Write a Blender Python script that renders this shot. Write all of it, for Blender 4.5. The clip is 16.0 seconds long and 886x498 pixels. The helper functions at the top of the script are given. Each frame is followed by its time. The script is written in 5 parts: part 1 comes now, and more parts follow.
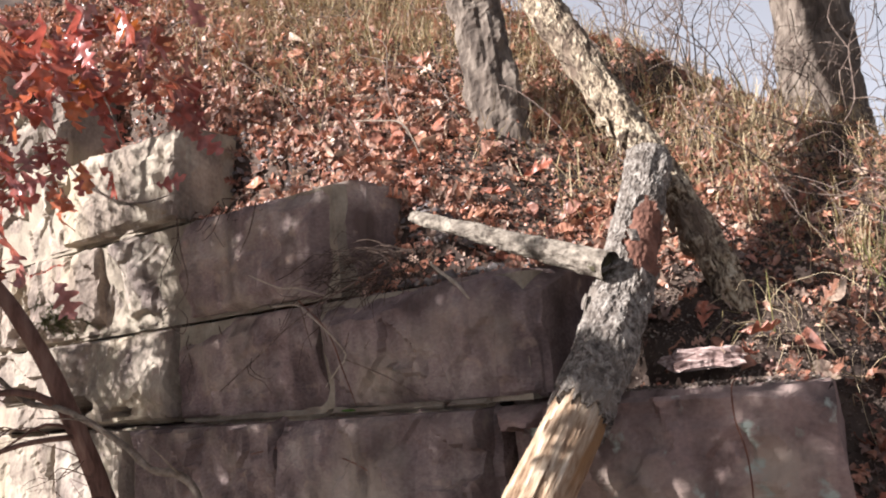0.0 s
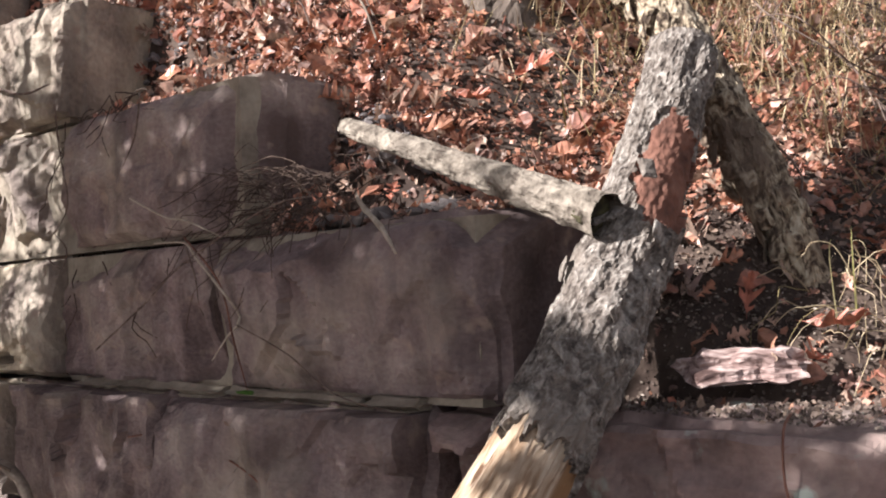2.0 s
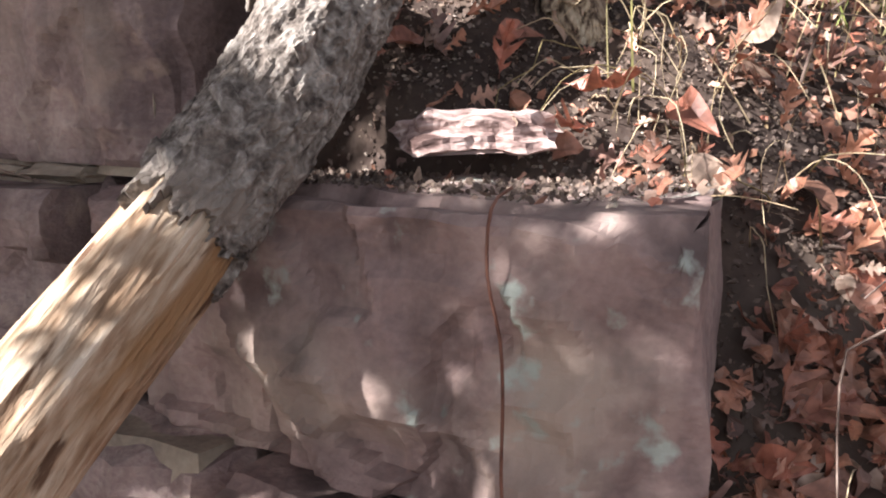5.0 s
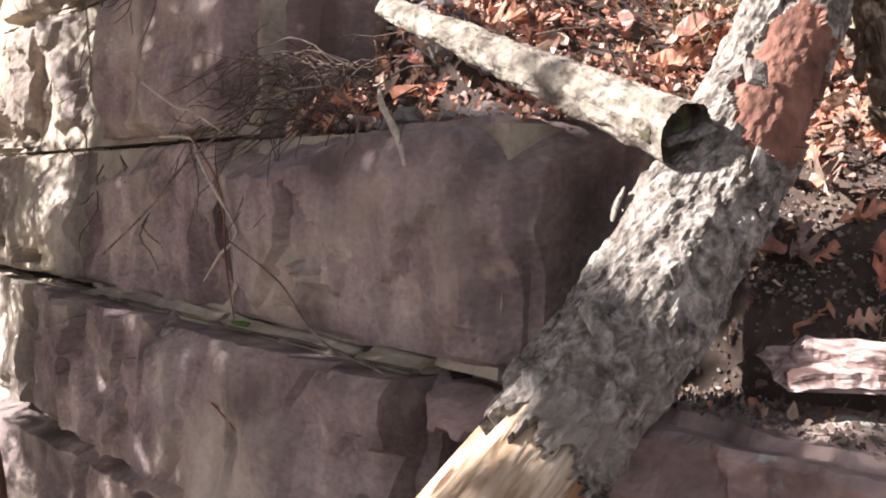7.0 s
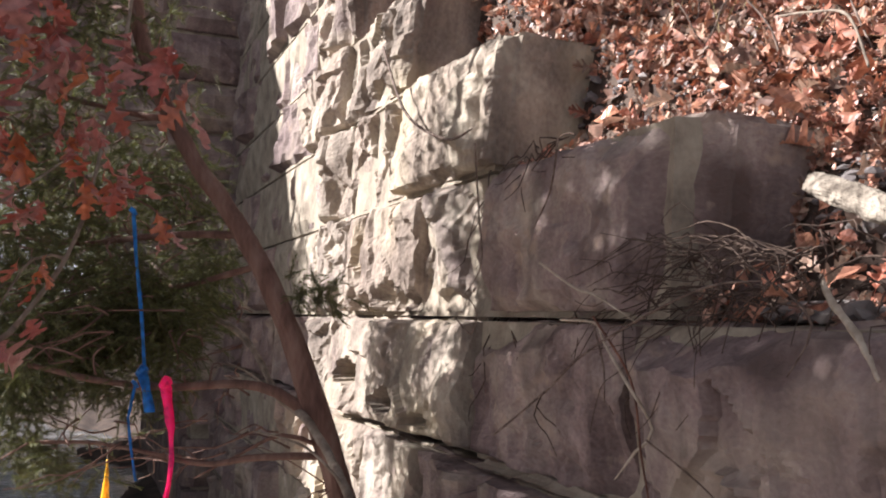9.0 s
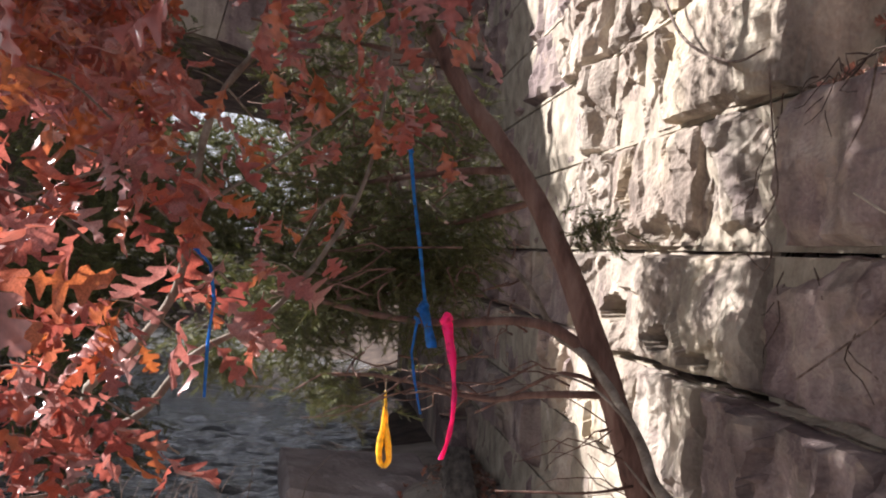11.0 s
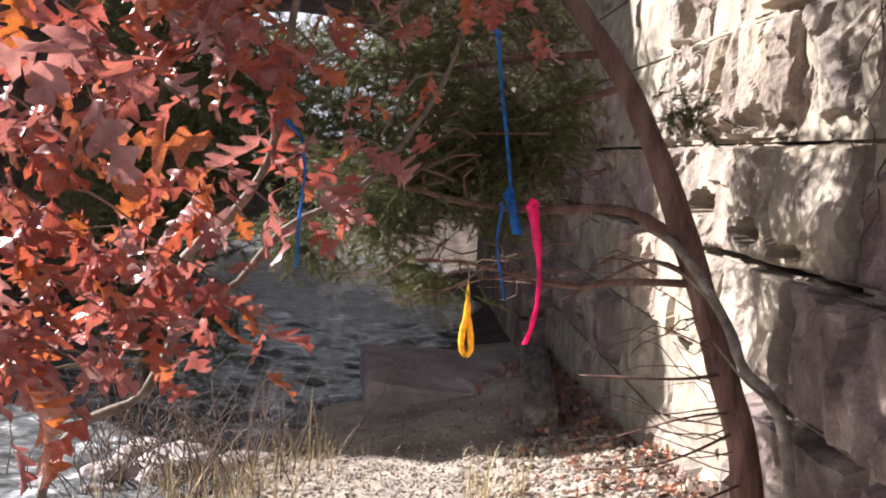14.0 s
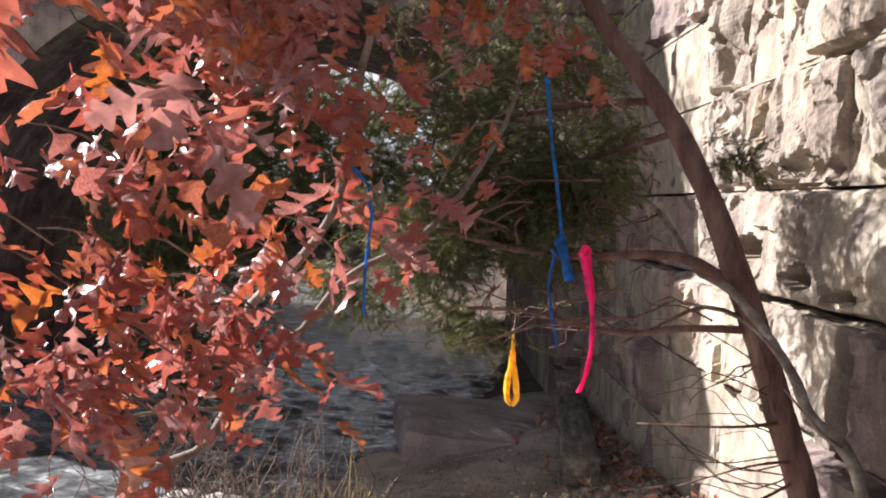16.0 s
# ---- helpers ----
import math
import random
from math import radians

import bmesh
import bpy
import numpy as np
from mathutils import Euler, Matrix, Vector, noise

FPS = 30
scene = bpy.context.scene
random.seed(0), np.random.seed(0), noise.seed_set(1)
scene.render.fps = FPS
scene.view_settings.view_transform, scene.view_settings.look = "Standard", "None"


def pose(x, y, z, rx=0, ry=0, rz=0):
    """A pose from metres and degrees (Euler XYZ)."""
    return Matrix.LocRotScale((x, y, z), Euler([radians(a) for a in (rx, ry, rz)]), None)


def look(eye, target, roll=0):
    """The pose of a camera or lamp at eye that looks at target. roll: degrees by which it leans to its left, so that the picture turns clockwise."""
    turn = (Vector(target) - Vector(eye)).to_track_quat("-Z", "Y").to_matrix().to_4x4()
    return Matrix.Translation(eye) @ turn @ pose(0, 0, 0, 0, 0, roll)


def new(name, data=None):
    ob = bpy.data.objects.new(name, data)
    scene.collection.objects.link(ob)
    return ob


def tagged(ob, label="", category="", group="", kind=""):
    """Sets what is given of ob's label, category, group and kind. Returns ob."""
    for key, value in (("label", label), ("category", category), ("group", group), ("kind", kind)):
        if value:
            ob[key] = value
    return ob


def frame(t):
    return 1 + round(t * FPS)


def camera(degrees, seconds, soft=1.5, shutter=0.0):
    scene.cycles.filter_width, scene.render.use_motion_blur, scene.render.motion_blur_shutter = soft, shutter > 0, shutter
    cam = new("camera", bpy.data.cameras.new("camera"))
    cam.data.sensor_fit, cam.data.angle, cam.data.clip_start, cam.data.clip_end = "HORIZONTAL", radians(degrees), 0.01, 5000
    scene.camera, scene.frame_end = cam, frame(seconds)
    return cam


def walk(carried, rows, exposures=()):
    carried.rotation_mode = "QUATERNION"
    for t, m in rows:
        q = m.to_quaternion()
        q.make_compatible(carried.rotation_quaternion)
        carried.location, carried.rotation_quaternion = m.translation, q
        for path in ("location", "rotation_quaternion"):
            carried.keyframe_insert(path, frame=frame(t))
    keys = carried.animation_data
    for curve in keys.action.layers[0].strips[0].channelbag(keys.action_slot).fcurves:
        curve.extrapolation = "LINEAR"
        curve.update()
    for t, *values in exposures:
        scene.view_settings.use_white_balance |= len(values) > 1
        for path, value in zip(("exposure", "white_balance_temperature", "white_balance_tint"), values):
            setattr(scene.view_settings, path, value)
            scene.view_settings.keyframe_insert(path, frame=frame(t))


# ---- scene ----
# Wing wall along x at y = 0 (y runs into the bank), z up, metres.
cam = camera(48.6, 16.0, soft=2.0)
PATH = [
    (0, (2.132, -2.844, 1.604), (0.884, -1.302, 1.859), -5.2),
    (0.5, (2.026, -2.666, 1.637), (0.705, -1.182, 1.868), -5.5),
    (1, (1.738, -2.320, 1.674), (0.609, -0.695, 1.966), -8.2),
    (1.5, (1.608, -2.026, 1.745), (0.326, -0.503, 1.936), -4.7),
    (2, (1.671, -1.735, 1.789), (0.315, -0.266, 1.859), -2.6),
    (2.5, (1.678, -1.514, 1.801), (0.365, -0.008, 1.892), -0.0),
    (3, (1.614, -1.307, 1.806), (0.353, 0.244, 1.842), -1.2),
    (3.5, (1.606, -1.134, 1.739), (0.478, 0.507, 1.557), 0.4),
    (3.7, (1.609, -1.103, 1.703), (0.477, 0.529, 1.469), -0.0),
    (5.8, (1.631, -1.139, 1.644), (0.427, 0.422, 1.309), 1.3),
    (6, (1.593, -1.137, 1.666), (0.308, 0.370, 1.388), 1.4),
    (6.5, (1.509, -1.138, 1.714), (0.083, 0.258, 1.577), 2.8),
    (7, (1.428, -1.157, 1.772), (-0.123, 0.105, 1.712), 2.7),
    (7.5, (1.341, -1.184, 1.828), (-0.339, -0.099, 1.824), 2.0),
    (8, (1.280, -1.211, 1.869), (-0.486, -0.274, 1.920), 2.1),
    (8.5, (1.240, -1.241, 1.896), (-0.585, -0.428, 1.999), 2.4),
    (9, (1.211, -1.275, 1.918), (-0.660, -0.585, 2.077), 2.6),
    (9.5, (1.179, -1.297, 1.939), (-0.722, -0.718, 2.159), 3.3),
    (10, (1.132, -1.335, 1.941), (-0.807, -0.887, 2.140), 2.6),
    (10.2, (1.124, -1.346, 1.940), (-0.832, -0.966, 2.118), 2.2),
    (12.3, (1.042, -1.395, 1.883), (-0.948, -1.284, 1.713), 3.0),
    (12.5, (1.040, -1.396, 1.879), (-0.948, -1.283, 1.701), 3.3),
    (13, (1.037, -1.406, 1.875), (-0.953, -1.342, 1.684), 3.1),
    (13.5, (1.047, -1.406, 1.862), (-0.943, -1.375, 1.671), 2.6),
    (14, (1.079, -1.398, 1.847), (-0.910, -1.320, 1.657), 2.8),
    (14.5, (1.085, -1.434, 1.852), (-0.903, -1.355, 1.655), 3.4),
    (15, (1.097, -1.484, 1.844), (-0.896, -1.468, 1.670), 1.5),
    (15.5, (1.132, -1.501, 1.857), (-0.862, -1.512, 1.712), 2.5),
    (16, (1.071, -1.493, 1.835), (-0.926, -1.465, 1.744), 2.3),
]
walk(cam, [(t, look(eye, target, roll)) for t, eye, target, roll in PATH], [(0, 1.48, 5900, 16), (2, 1.48, 5900, 16), (3.5, 1.85, 5900, 16), (6, 2.1, 5900, 16), (7, 2.1, 5900, 16), (8, 1.85, 5900, 16), (10, 1.62, 5900, 16), (12.5, 1.8, 5900, 16), (14, 1.8, 5900, 16), (16, 1.72, 5900, 16)])

# ---- light ----
SUN_AZ, SUN_EL = 243.0, 31.0  # degrees, where the sun stands (0 = +x, 90 = +y)
sky_world = bpy.data.worlds.new("sky")
scene.world = sky_world
sky_world.use_nodes = True
_nt = sky_world.node_tree
_sky = _nt.nodes.new("ShaderNodeTexSky")
_sky.sky_type, _sky.sun_disc = "NISHITA", False
_sky.sun_elevation, _sky.sun_rotation = radians(SUN_EL), radians(90 - SUN_AZ)
_sky.dust_density, _sky.air_density = 4.0, 1.0
_haze = _nt.nodes.new("ShaderNodeMix")
_haze.data_type = "RGBA"
_haze.inputs[0].default_value = 0.88
_nt.links.new(_sky.outputs[0], _haze.inputs[6])
# thin white haze, brightest low over the horizon
_tc = _nt.nodes.new("ShaderNodeTexCoord")
_sep = _nt.nodes.new("ShaderNodeSeparateXYZ")
_hr = _nt.nodes.new("ShaderNodeValToRGB")
_hr.color_ramp.elements[0].color, _hr.color_ramp.elements[1].color = (1, 0.99, 0.98, 1), (0.2, 0.203, 0.217, 1)
_hr.color_ramp.elements[0].position, _hr.color_ramp.elements[1].position = 0.08, 0.7
_hm = _nt.nodes.new("ShaderNodeMix")
_hm.data_type, _hm.blend_type = "RGBA", "MULTIPLY"
_hm.inputs[0].default_value = 1.0
_hm.inputs[7].default_value = (19, 19, 19, 1)
_nt.links.new(_tc.outputs["Generated"], _sep.inputs[0])
_nt.links.new(_sep.outputs[2], _hr.inputs[0])
_nt.links.new(_hr.outputs[0], _hm.inputs[6])
_nt.links.new(_hm.outputs[2], _haze.inputs[7])
_nt.links.new(_haze.outputs[2], _nt.nodes["Background"].inputs[0])
_nt.nodes["Background"].inputs[1].default_value = 0.02
sun_dir = Vector((math.cos(radians(SUN_AZ)) * math.cos(radians(SUN_EL)), math.sin(radians(SUN_AZ)) * math.cos(radians(SUN_EL)), math.sin(radians(SUN_EL))))
sun_data = bpy.data.lights.new("sun", "SUN")
sun_data.energy, sun_data.angle, sun_data.color = 5.0, radians(0.7), (1.0, 0.93, 0.82)
sun = new("sun", sun_data)
sun.matrix_world = look(tuple(sun_dir * 40), (0, 0, 0))


# ---- materials ----
def mat(name, colors, scale=6.0, rough=0.9, bump=0.3, fine=60.0, detail=6, stretch=(1, 1, 1), metal=0.0, rand=0.0, spots=None,
        island=False, trans=None, spec=0.3, warp=0.0, crack=None, streak=None, rot=None, span=(0.42, 0.92)):
    """Two scales of noise through a colour ramp, with bump; rand: hue and value change by object or by island."""
    m = bpy.data.materials.new(name)
    m.use_nodes = True
    nt = m.node_tree
    N, L = nt.nodes, nt.links
    bsdf = N["Principled BSDF"]
    bsdf.inputs["Roughness"].default_value, bsdf.inputs["Metallic"].default_value = rough, metal
    bsdf.inputs["Specular IOR Level"].default_value = spec
    tc = N.new("ShaderNodeTexCoord")
    mp = N.new("ShaderNodeMapping")
    mp.inputs["Scale"].default_value = stretch
    if rot:
        mp.vector_type = "TEXTURE"
        mp.inputs["Scale"].default_value = [1 / v_ for v_ in stretch]
        mp.inputs["Rotation"].default_value = [radians(v_) for v_ in rot]
    L.new(tc.outputs["Object"], mp.inputs[0])
    big = N.new("ShaderNodeTexNoise")
    big.inputs["Scale"].default_value, big.inputs["Detail"].default_value, big.inputs["Distortion"].default_value = scale, detail, warp
    L.new(mp.outputs[0], big.inputs["Vector"])
    small = N.new("ShaderNodeTexNoise")
    small.inputs["Scale"].default_value, small.inputs["Detail"].default_value = fine, 4
    L.new(mp.outputs[0], small.inputs["Vector"])
    mixf = N.new("ShaderNodeMath")
    mixf.operation = "MULTIPLY_ADD"
    L.new(small.outputs["Fac"], mixf.inputs[0])
    mixf.inputs[1].default_value = 0.35
    L.new(big.outputs["Fac"], mixf.inputs[2])
    ramp = N.new("ShaderNodeValToRGB")
    els = ramp.color_ramp.elements
    n = len(colors)
    els[0].position, els[1].position = span
    els[0].color, els[1].color = (*colors[0], 1), (*colors[-1], 1)
    for i in range(1, n - 1):
        e = els.new(span[0] + (span[1] - span[0]) * i / (n - 1))
        e.color = (*colors[i], 1)
    L.new(mixf.outputs[0], ramp.inputs[0])
    col = ramp.outputs[0]
    if spots:
        for sc, lo, hi, c in spots:
            sn = N.new("ShaderNodeTexNoise")
            sn.inputs["Scale"].default_value, sn.inputs["Detail"].default_value = sc, 5
            L.new((mp if rot else tc).outputs[0 if rot else "Object"], sn.inputs["Vector"])
            mr = N.new("ShaderNodeMapRange")
            mr.inputs[1].default_value, mr.inputs[2].default_value = lo, hi
            L.new(sn.outputs["Fac"], mr.inputs[0])
            mx = N.new("ShaderNodeMix")
            mx.data_type = "RGBA"
            L.new(mr.outputs[0], mx.inputs[0])
            L.new(col, mx.inputs[6])
            mx.inputs[7].default_value = (*c, 1)
            col = mx.outputs[2]
    height = mixf.outputs[0]
    if streak:
        sm = N.new("ShaderNodeMapping")
        sm.inputs["Scale"].default_value = (7, 7, 0.7)
        L.new(tc.outputs["Object"], sm.inputs[0])
        sn = N.new("ShaderNodeTexNoise")
        sn.inputs["Scale"].default_value, sn.inputs["Detail"].default_value = 1.4, 6
        L.new(sm.outputs[0], sn.inputs["Vector"])
        mr = N.new("ShaderNodeMapRange")
        mr.inputs[1].default_value, mr.inputs[2].default_value, mr.inputs[3].default_value, mr.inputs[4].default_value = 0.3, 0.7, 1 - streak, 1 + streak
        L.new(sn.outputs["Fac"], mr.inputs[0])
        hv = N.new("ShaderNodeHueSaturation")
        L.new(col, hv.inputs["Color"])
        L.new(mr.outputs[0], hv.inputs["Value"])
        col = hv.outputs[0]
    if crack:
        vo = N.new("ShaderNodeTexVoronoi")
        vo.feature = "DISTANCE_TO_EDGE"
        vo.inputs["Scale"].default_value = crack[0]
        wp = N.new("ShaderNodeMix")
        wp.data_type, wp.blend_type = "RGBA", "ADD"
        wp.inputs[0].default_value = 0.9 / crack[0]
        L.new(mp.outputs[0], wp.inputs[6])
        L.new(big.outputs["Color"], wp.inputs[7])
        L.new(wp.outputs[2], vo.inputs["Vector"])
        mr = N.new("ShaderNodeMapRange")
        mr.inputs[1].default_value, mr.inputs[2].default_value = 0.0, crack[1]
        L.new(vo.outputs["Distance"], mr.inputs[0])
        mx = N.new("ShaderNodeMix")
        mx.data_type = "RGBA"
        L.new(mr.outputs[0], mx.inputs[0])
        mx.inputs[6].default_value = (*crack[2], 1)
        L.new(col, mx.inputs[7])
        col = mx.outputs[2]
        ad = N.new("ShaderNodeMath")
        ad.operation = "ADD"
        L.new(height, ad.inputs[0])
        L.new(mr.outputs[0], ad.inputs[1])
        height = ad.outputs[0]
    if rand:
        if island:
            r = N.new("ShaderNodeNewGeometry").outputs["Random Per Island"]
        else:
            r = N.new("ShaderNodeObjectInfo").outputs["Random"]
        hsv = N.new("ShaderNodeHueSaturation")
        for k, (lo, hi) in enumerate(((0.5 - 0.03 * rand, 0.5 + 0.03 * rand), (1 - 0.5 * rand, 1 + 0.25 * rand), (1 - 0.55 * rand, 1 + 0.45 * rand))):
            mr = N.new("ShaderNodeMapRange")
            mr.inputs[3].default_value, mr.inputs[4].default_value = lo, hi
            mu = N.new("ShaderNodeMath")
            mu.operation = "FRACT"
            ml = N.new("ShaderNodeMath")
            ml.operation = "MULTIPLY"
            ml.inputs[1].default_value = (1.0, 7.3, 13.7)[k]
            L.new(r, ml.inputs[0])
            L.new(ml.outputs[0], mu.inputs[0])
            L.new(mu.outputs[0], mr.inputs[0])
            L.new(mr.outputs[0], hsv.inputs[k])
        L.new(col, hsv.inputs["Color"])
        col = hsv.outputs[0]
    L.new(col, bsdf.inputs["Base Color"])
    if bump:
        bp = N.new("ShaderNodeBump")
        bp.inputs["Strength"].default_value, bp.inputs["Distance"].default_value = min(1.0, bump), 0.012 * max(1.0, bump)
        L.new(height, bp.inputs["Height"])
        L.new(bp.outputs[0], bsdf.inputs["Normal"])
    if trans:
        tr = N.new("ShaderNodeBsdfTranslucent")
        hs = N.new("ShaderNodeHueSaturation")
        hs.inputs["Hue"].default_value, hs.inputs["Saturation"].default_value, hs.inputs["Value"].default_value = 0.515, 1.25, 1.6
        L.new(col, hs.inputs["Color"])
        L.new(hs.outputs[0], tr.inputs[0])
        ms = N.new("ShaderNodeMixShader")
        ms.inputs[0].default_value = trans
        L.new(bsdf.outputs[0], ms.inputs[1])
        L.new(tr.outputs[0], ms.inputs[2])
        L.new(ms.outputs[0], N["Material Output"].inputs[0])
    return m


M_STONE = mat("sandstone", [(0.105, 0.074, 0.07), (0.21, 0.155, 0.143), (0.33, 0.27, 0.23)], 2.6, 0.92, 1.3, 60, 9, (1, 1, 1.4), span=(0.46, 0.88), rand=0.2, warp=0.6, streak=0.3,
              spots=[(1.3, 0.54, 0.74, (0.44, 0.37, 0.275)), (4.0, 0.56, 0.72, (0.1, 0.07, 0.062)), (11, 0.6, 0.72, (0.33, 0.25, 0.2))])
# lighter copy of the sandstone, with the sunlight put into its colour
M_STONE_LIT = mat("sunlit_sandstone", [(0.13, 0.102, 0.083), (0.26, 0.213, 0.172), (0.39, 0.338, 0.268)], 3.4, 0.92, 1.5, 60, 9, (1, 1, 0.8), span=(0.46, 0.86), rand=0.2, warp=0.8, streak=0.25,
             spots=[(1.6, 0.55, 0.72, (0.42, 0.35, 0.25)), (4.0, 0.58, 0.72, (0.17, 0.13, 0.115)), (14, 0.62, 0.72, (0.3, 0.235, 0.19))])
M_LICHEN = mat("lichened_stone", [(0.12, 0.085, 0.078), (0.25, 0.18, 0.16), (0.36, 0.28, 0.24)], 2.6, 0.92, 0.8, 55, 9, (1, 1, 1.3), warp=0.8, streak=0.25,
               spots=[(2.2, 0.54, 0.7, (0.38, 0.31, 0.25)), (5.0, 0.56, 0.72, (0.09, 0.066, 0.06)), (16.0, 0.68, 0.76, (0.26, 0.27, 0.23)), (9.0, 0.62, 0.68, (0.34, 0.37, 0.32))])
M_MORTAR = mat("mortar", [(0.16, 0.13, 0.1), (0.4, 0.35, 0.27)], 7, 0.95, 0.4)
M_SOIL = mat("soil", [(0.025, 0.017, 0.013), (0.055, 0.038, 0.03), (0.1, 0.072, 0.054)], 5, 0.97, 1.0, 45, spots=[(3, 0.55, 0.75, (0.1, 0.075, 0.058))])
M_SAND = mat("shore_sand", [(0.16, 0.136, 0.118), (0.3, 0.258, 0.22), (0.43, 0.375, 0.31)], 4, 0.97, 1.0, 60, 8, spots=[(2, 0.52, 0.7, (0.16, 0.13, 0.105))])
M_BARK = mat("bark", [(0.04, 0.032, 0.027), (0.12, 0.1, 0.083), (0.22, 0.195, 0.168), (0.38, 0.345, 0.3)], 44, 0.95, 0.9, 160, 10, (1, 0.7, 0.7), warp=1.0, span=(0.48, 0.88),
             spots=[(7, 0.52, 0.7, (0.2, 0.17, 0.14))])
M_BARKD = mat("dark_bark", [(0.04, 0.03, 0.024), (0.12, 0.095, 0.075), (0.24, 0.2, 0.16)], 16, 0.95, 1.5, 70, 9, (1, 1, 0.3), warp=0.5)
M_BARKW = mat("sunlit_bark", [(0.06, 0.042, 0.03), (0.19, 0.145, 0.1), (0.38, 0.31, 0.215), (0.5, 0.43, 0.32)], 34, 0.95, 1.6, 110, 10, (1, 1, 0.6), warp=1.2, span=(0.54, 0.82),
               spots=[(6, 0.5, 0.66, (0.15, 0.11, 0.08))])
M_WOOD = mat("bare_wood", [(0.09, 0.05, 0.027), (0.27, 0.18, 0.11), (0.43, 0.33, 0.23), (0.56, 0.47, 0.36)], 34, 0.85, 1.2, 130, 10, (1, 0.18, 1), rot=(44, 0, 0), span=(0.46, 0.9), warp=0.4,
             spots=[(9, 0.54, 0.64, (0.26, 0.15, 0.07)), (5, 0.54, 0.7, (0.46, 0.39, 0.31)), (30, 0.6, 0.66, (0.1, 0.055, 0.03))])
M_BIRCH = mat("pale_bark", [(0.06, 0.048, 0.037), (0.21, 0.18, 0.142), (0.37, 0.325, 0.26)], 22, 0.9, 1.4, 80, 8, (1, 1, 1), warp=0.6, spots=[(3.5, 0.46, 0.6, (0.12, 0.1, 0.08)), (21, 0.55, 0.66, (0.07, 0.055, 0.042))])
M_REDBARK = mat("inner_bark", [(0.06, 0.03, 0.022), (0.17, 0.08, 0.055), (0.27, 0.14, 0.1)], 22, 0.95, 1.2, 90, 8, (1, 0.5, 0.5))
M_CEDAR = mat("cedar_bark", [(0.06, 0.032, 0.025), (0.15, 0.085, 0.065), (0.22, 0.14, 0.11)], 18, 0.95, 0.8, 80, 6, (1, 1, 0.25))
M_LIMB = mat("grey_limb", [(0.09, 0.07, 0.052), (0.2, 0.162, 0.125), (0.32, 0.275, 0.22)], 20, 0.9, 0.5, 90)
# rotten wood with the shade of a hollow put into its colour
M_HOLLOW_SHADE = mat("rotten_wood", [(0.01, 0.008, 0.006), (0.04, 0.035, 0.02), (0.12, 0.11, 0.05)], 22, 0.97, 0.8)


# ---- building helpers ----
def link_mesh(name, verts, faces, material, parent=None, label="", smooth=False):
    me = bpy.data.meshes.new(name)
    me.from_pydata([tuple(v) for v in verts], [], faces)
    if not isinstance(material, (list, tuple)):
        material = [material]
    for m_ in material:
        me.materials.append(m_)
    if smooth:
        me.shade_smooth()
    ob = new(name, me)
    if parent:
        ob.parent = parent
    if label:
        ob["label"] = label
    return ob


def empty(name, place=(0, 0, 0)):
    ob = new(name)
    ob.location = place
    return ob


def fbm(p, scale, octaves=4):
    return noise.fractal(Vector(p) * scale, 1.0, 2.1, octaves)


def lerp(a, b, f):
    return a + (b - a) * f


def sstep(e0, e1, x):
    f = min(1.0, max(0.0, (x - e0) / (e1 - e0)))
    return f * f * (3 - 2 * f)


# ---- ground ----
def front_ground(x, y):
    pts = ((-40, -0.3), (-8, 0.04), (-7.15, 0.13), (-6.07, 0.2), (-5.25, 0.25), (-4.58, 0.27), (-3.8, 0.36), (-3.46, 0.42), (-3.07, 0.49), (-2, 0.64), (0.5, 0.95), (1.5, 1.05), (6, 0.9), (60, 0.9))
    for (x0, z0), (x1, z1) in zip(pts, pts[1:]):
        if x <= x1:
            z = lerp(z0, z1, max(0.0, (x - x0) / (x1 - x0)))
            break
    else:
        z = 0.9
    z += lerp(0.17, 0.3, sstep(-4.6, -2.2, x)) * min(0.0, y)
    return max(z, -0.75)


def hill(x, y):
    yy = y if y < 2.55 else 2.55 - 0.06 * min(y - 2.55, 8)
    z = 1.85 - 0.55 * max(-7.5, min(x, 3.5)) + 0.55 * (yy - 0.4)
    z += 0.14 * sstep(0.1, 0.6, -x) + 0.13 * math.exp(-((x - 0.7) ** 2 + (y - 0.6) ** 2) / 0.35)
    return min(z, 6.0) if x < 0 else z


def ground_z(x, y, rough=True):
    w = sstep(0.08, 0.36, y)
    if x > 0.95:
        w2 = sstep(-1.2, 0.6, y)
        w = lerp(w, w2, sstep(0.95, 1.25, x))
    z = lerp(front_ground(x, y), hill(x, y), w)
    if x > 2.5 and y < 0:
        z = lerp(z, max(z, 0.3), sstep(2.5, 5, x))
    z += 0.12 * min(20, max(0.0, -16 - x)) + 0.3 * min(14, max(0.0, -10 - y)) * sstep(-6, 4, -x)
    z += 0.08 * math.exp(-((x + 6.2) / 0.5) ** 2 - ((y + 0.5) / 0.28) ** 2) + 0.12 * math.exp(-((x + 0.45) / 0.2) ** 2 - ((y - 0.28) / 0.14) ** 2)
    if rough:
        d = abs(x) + abs(y)
        amp = 0.06 if d < 12 else 0.3
        z += amp * fbm((x, y, 0.3), 1.1, 4) + (0.018 * fbm((x, y, 5.3), 6, 3) if d < 12 else 0)
    return z


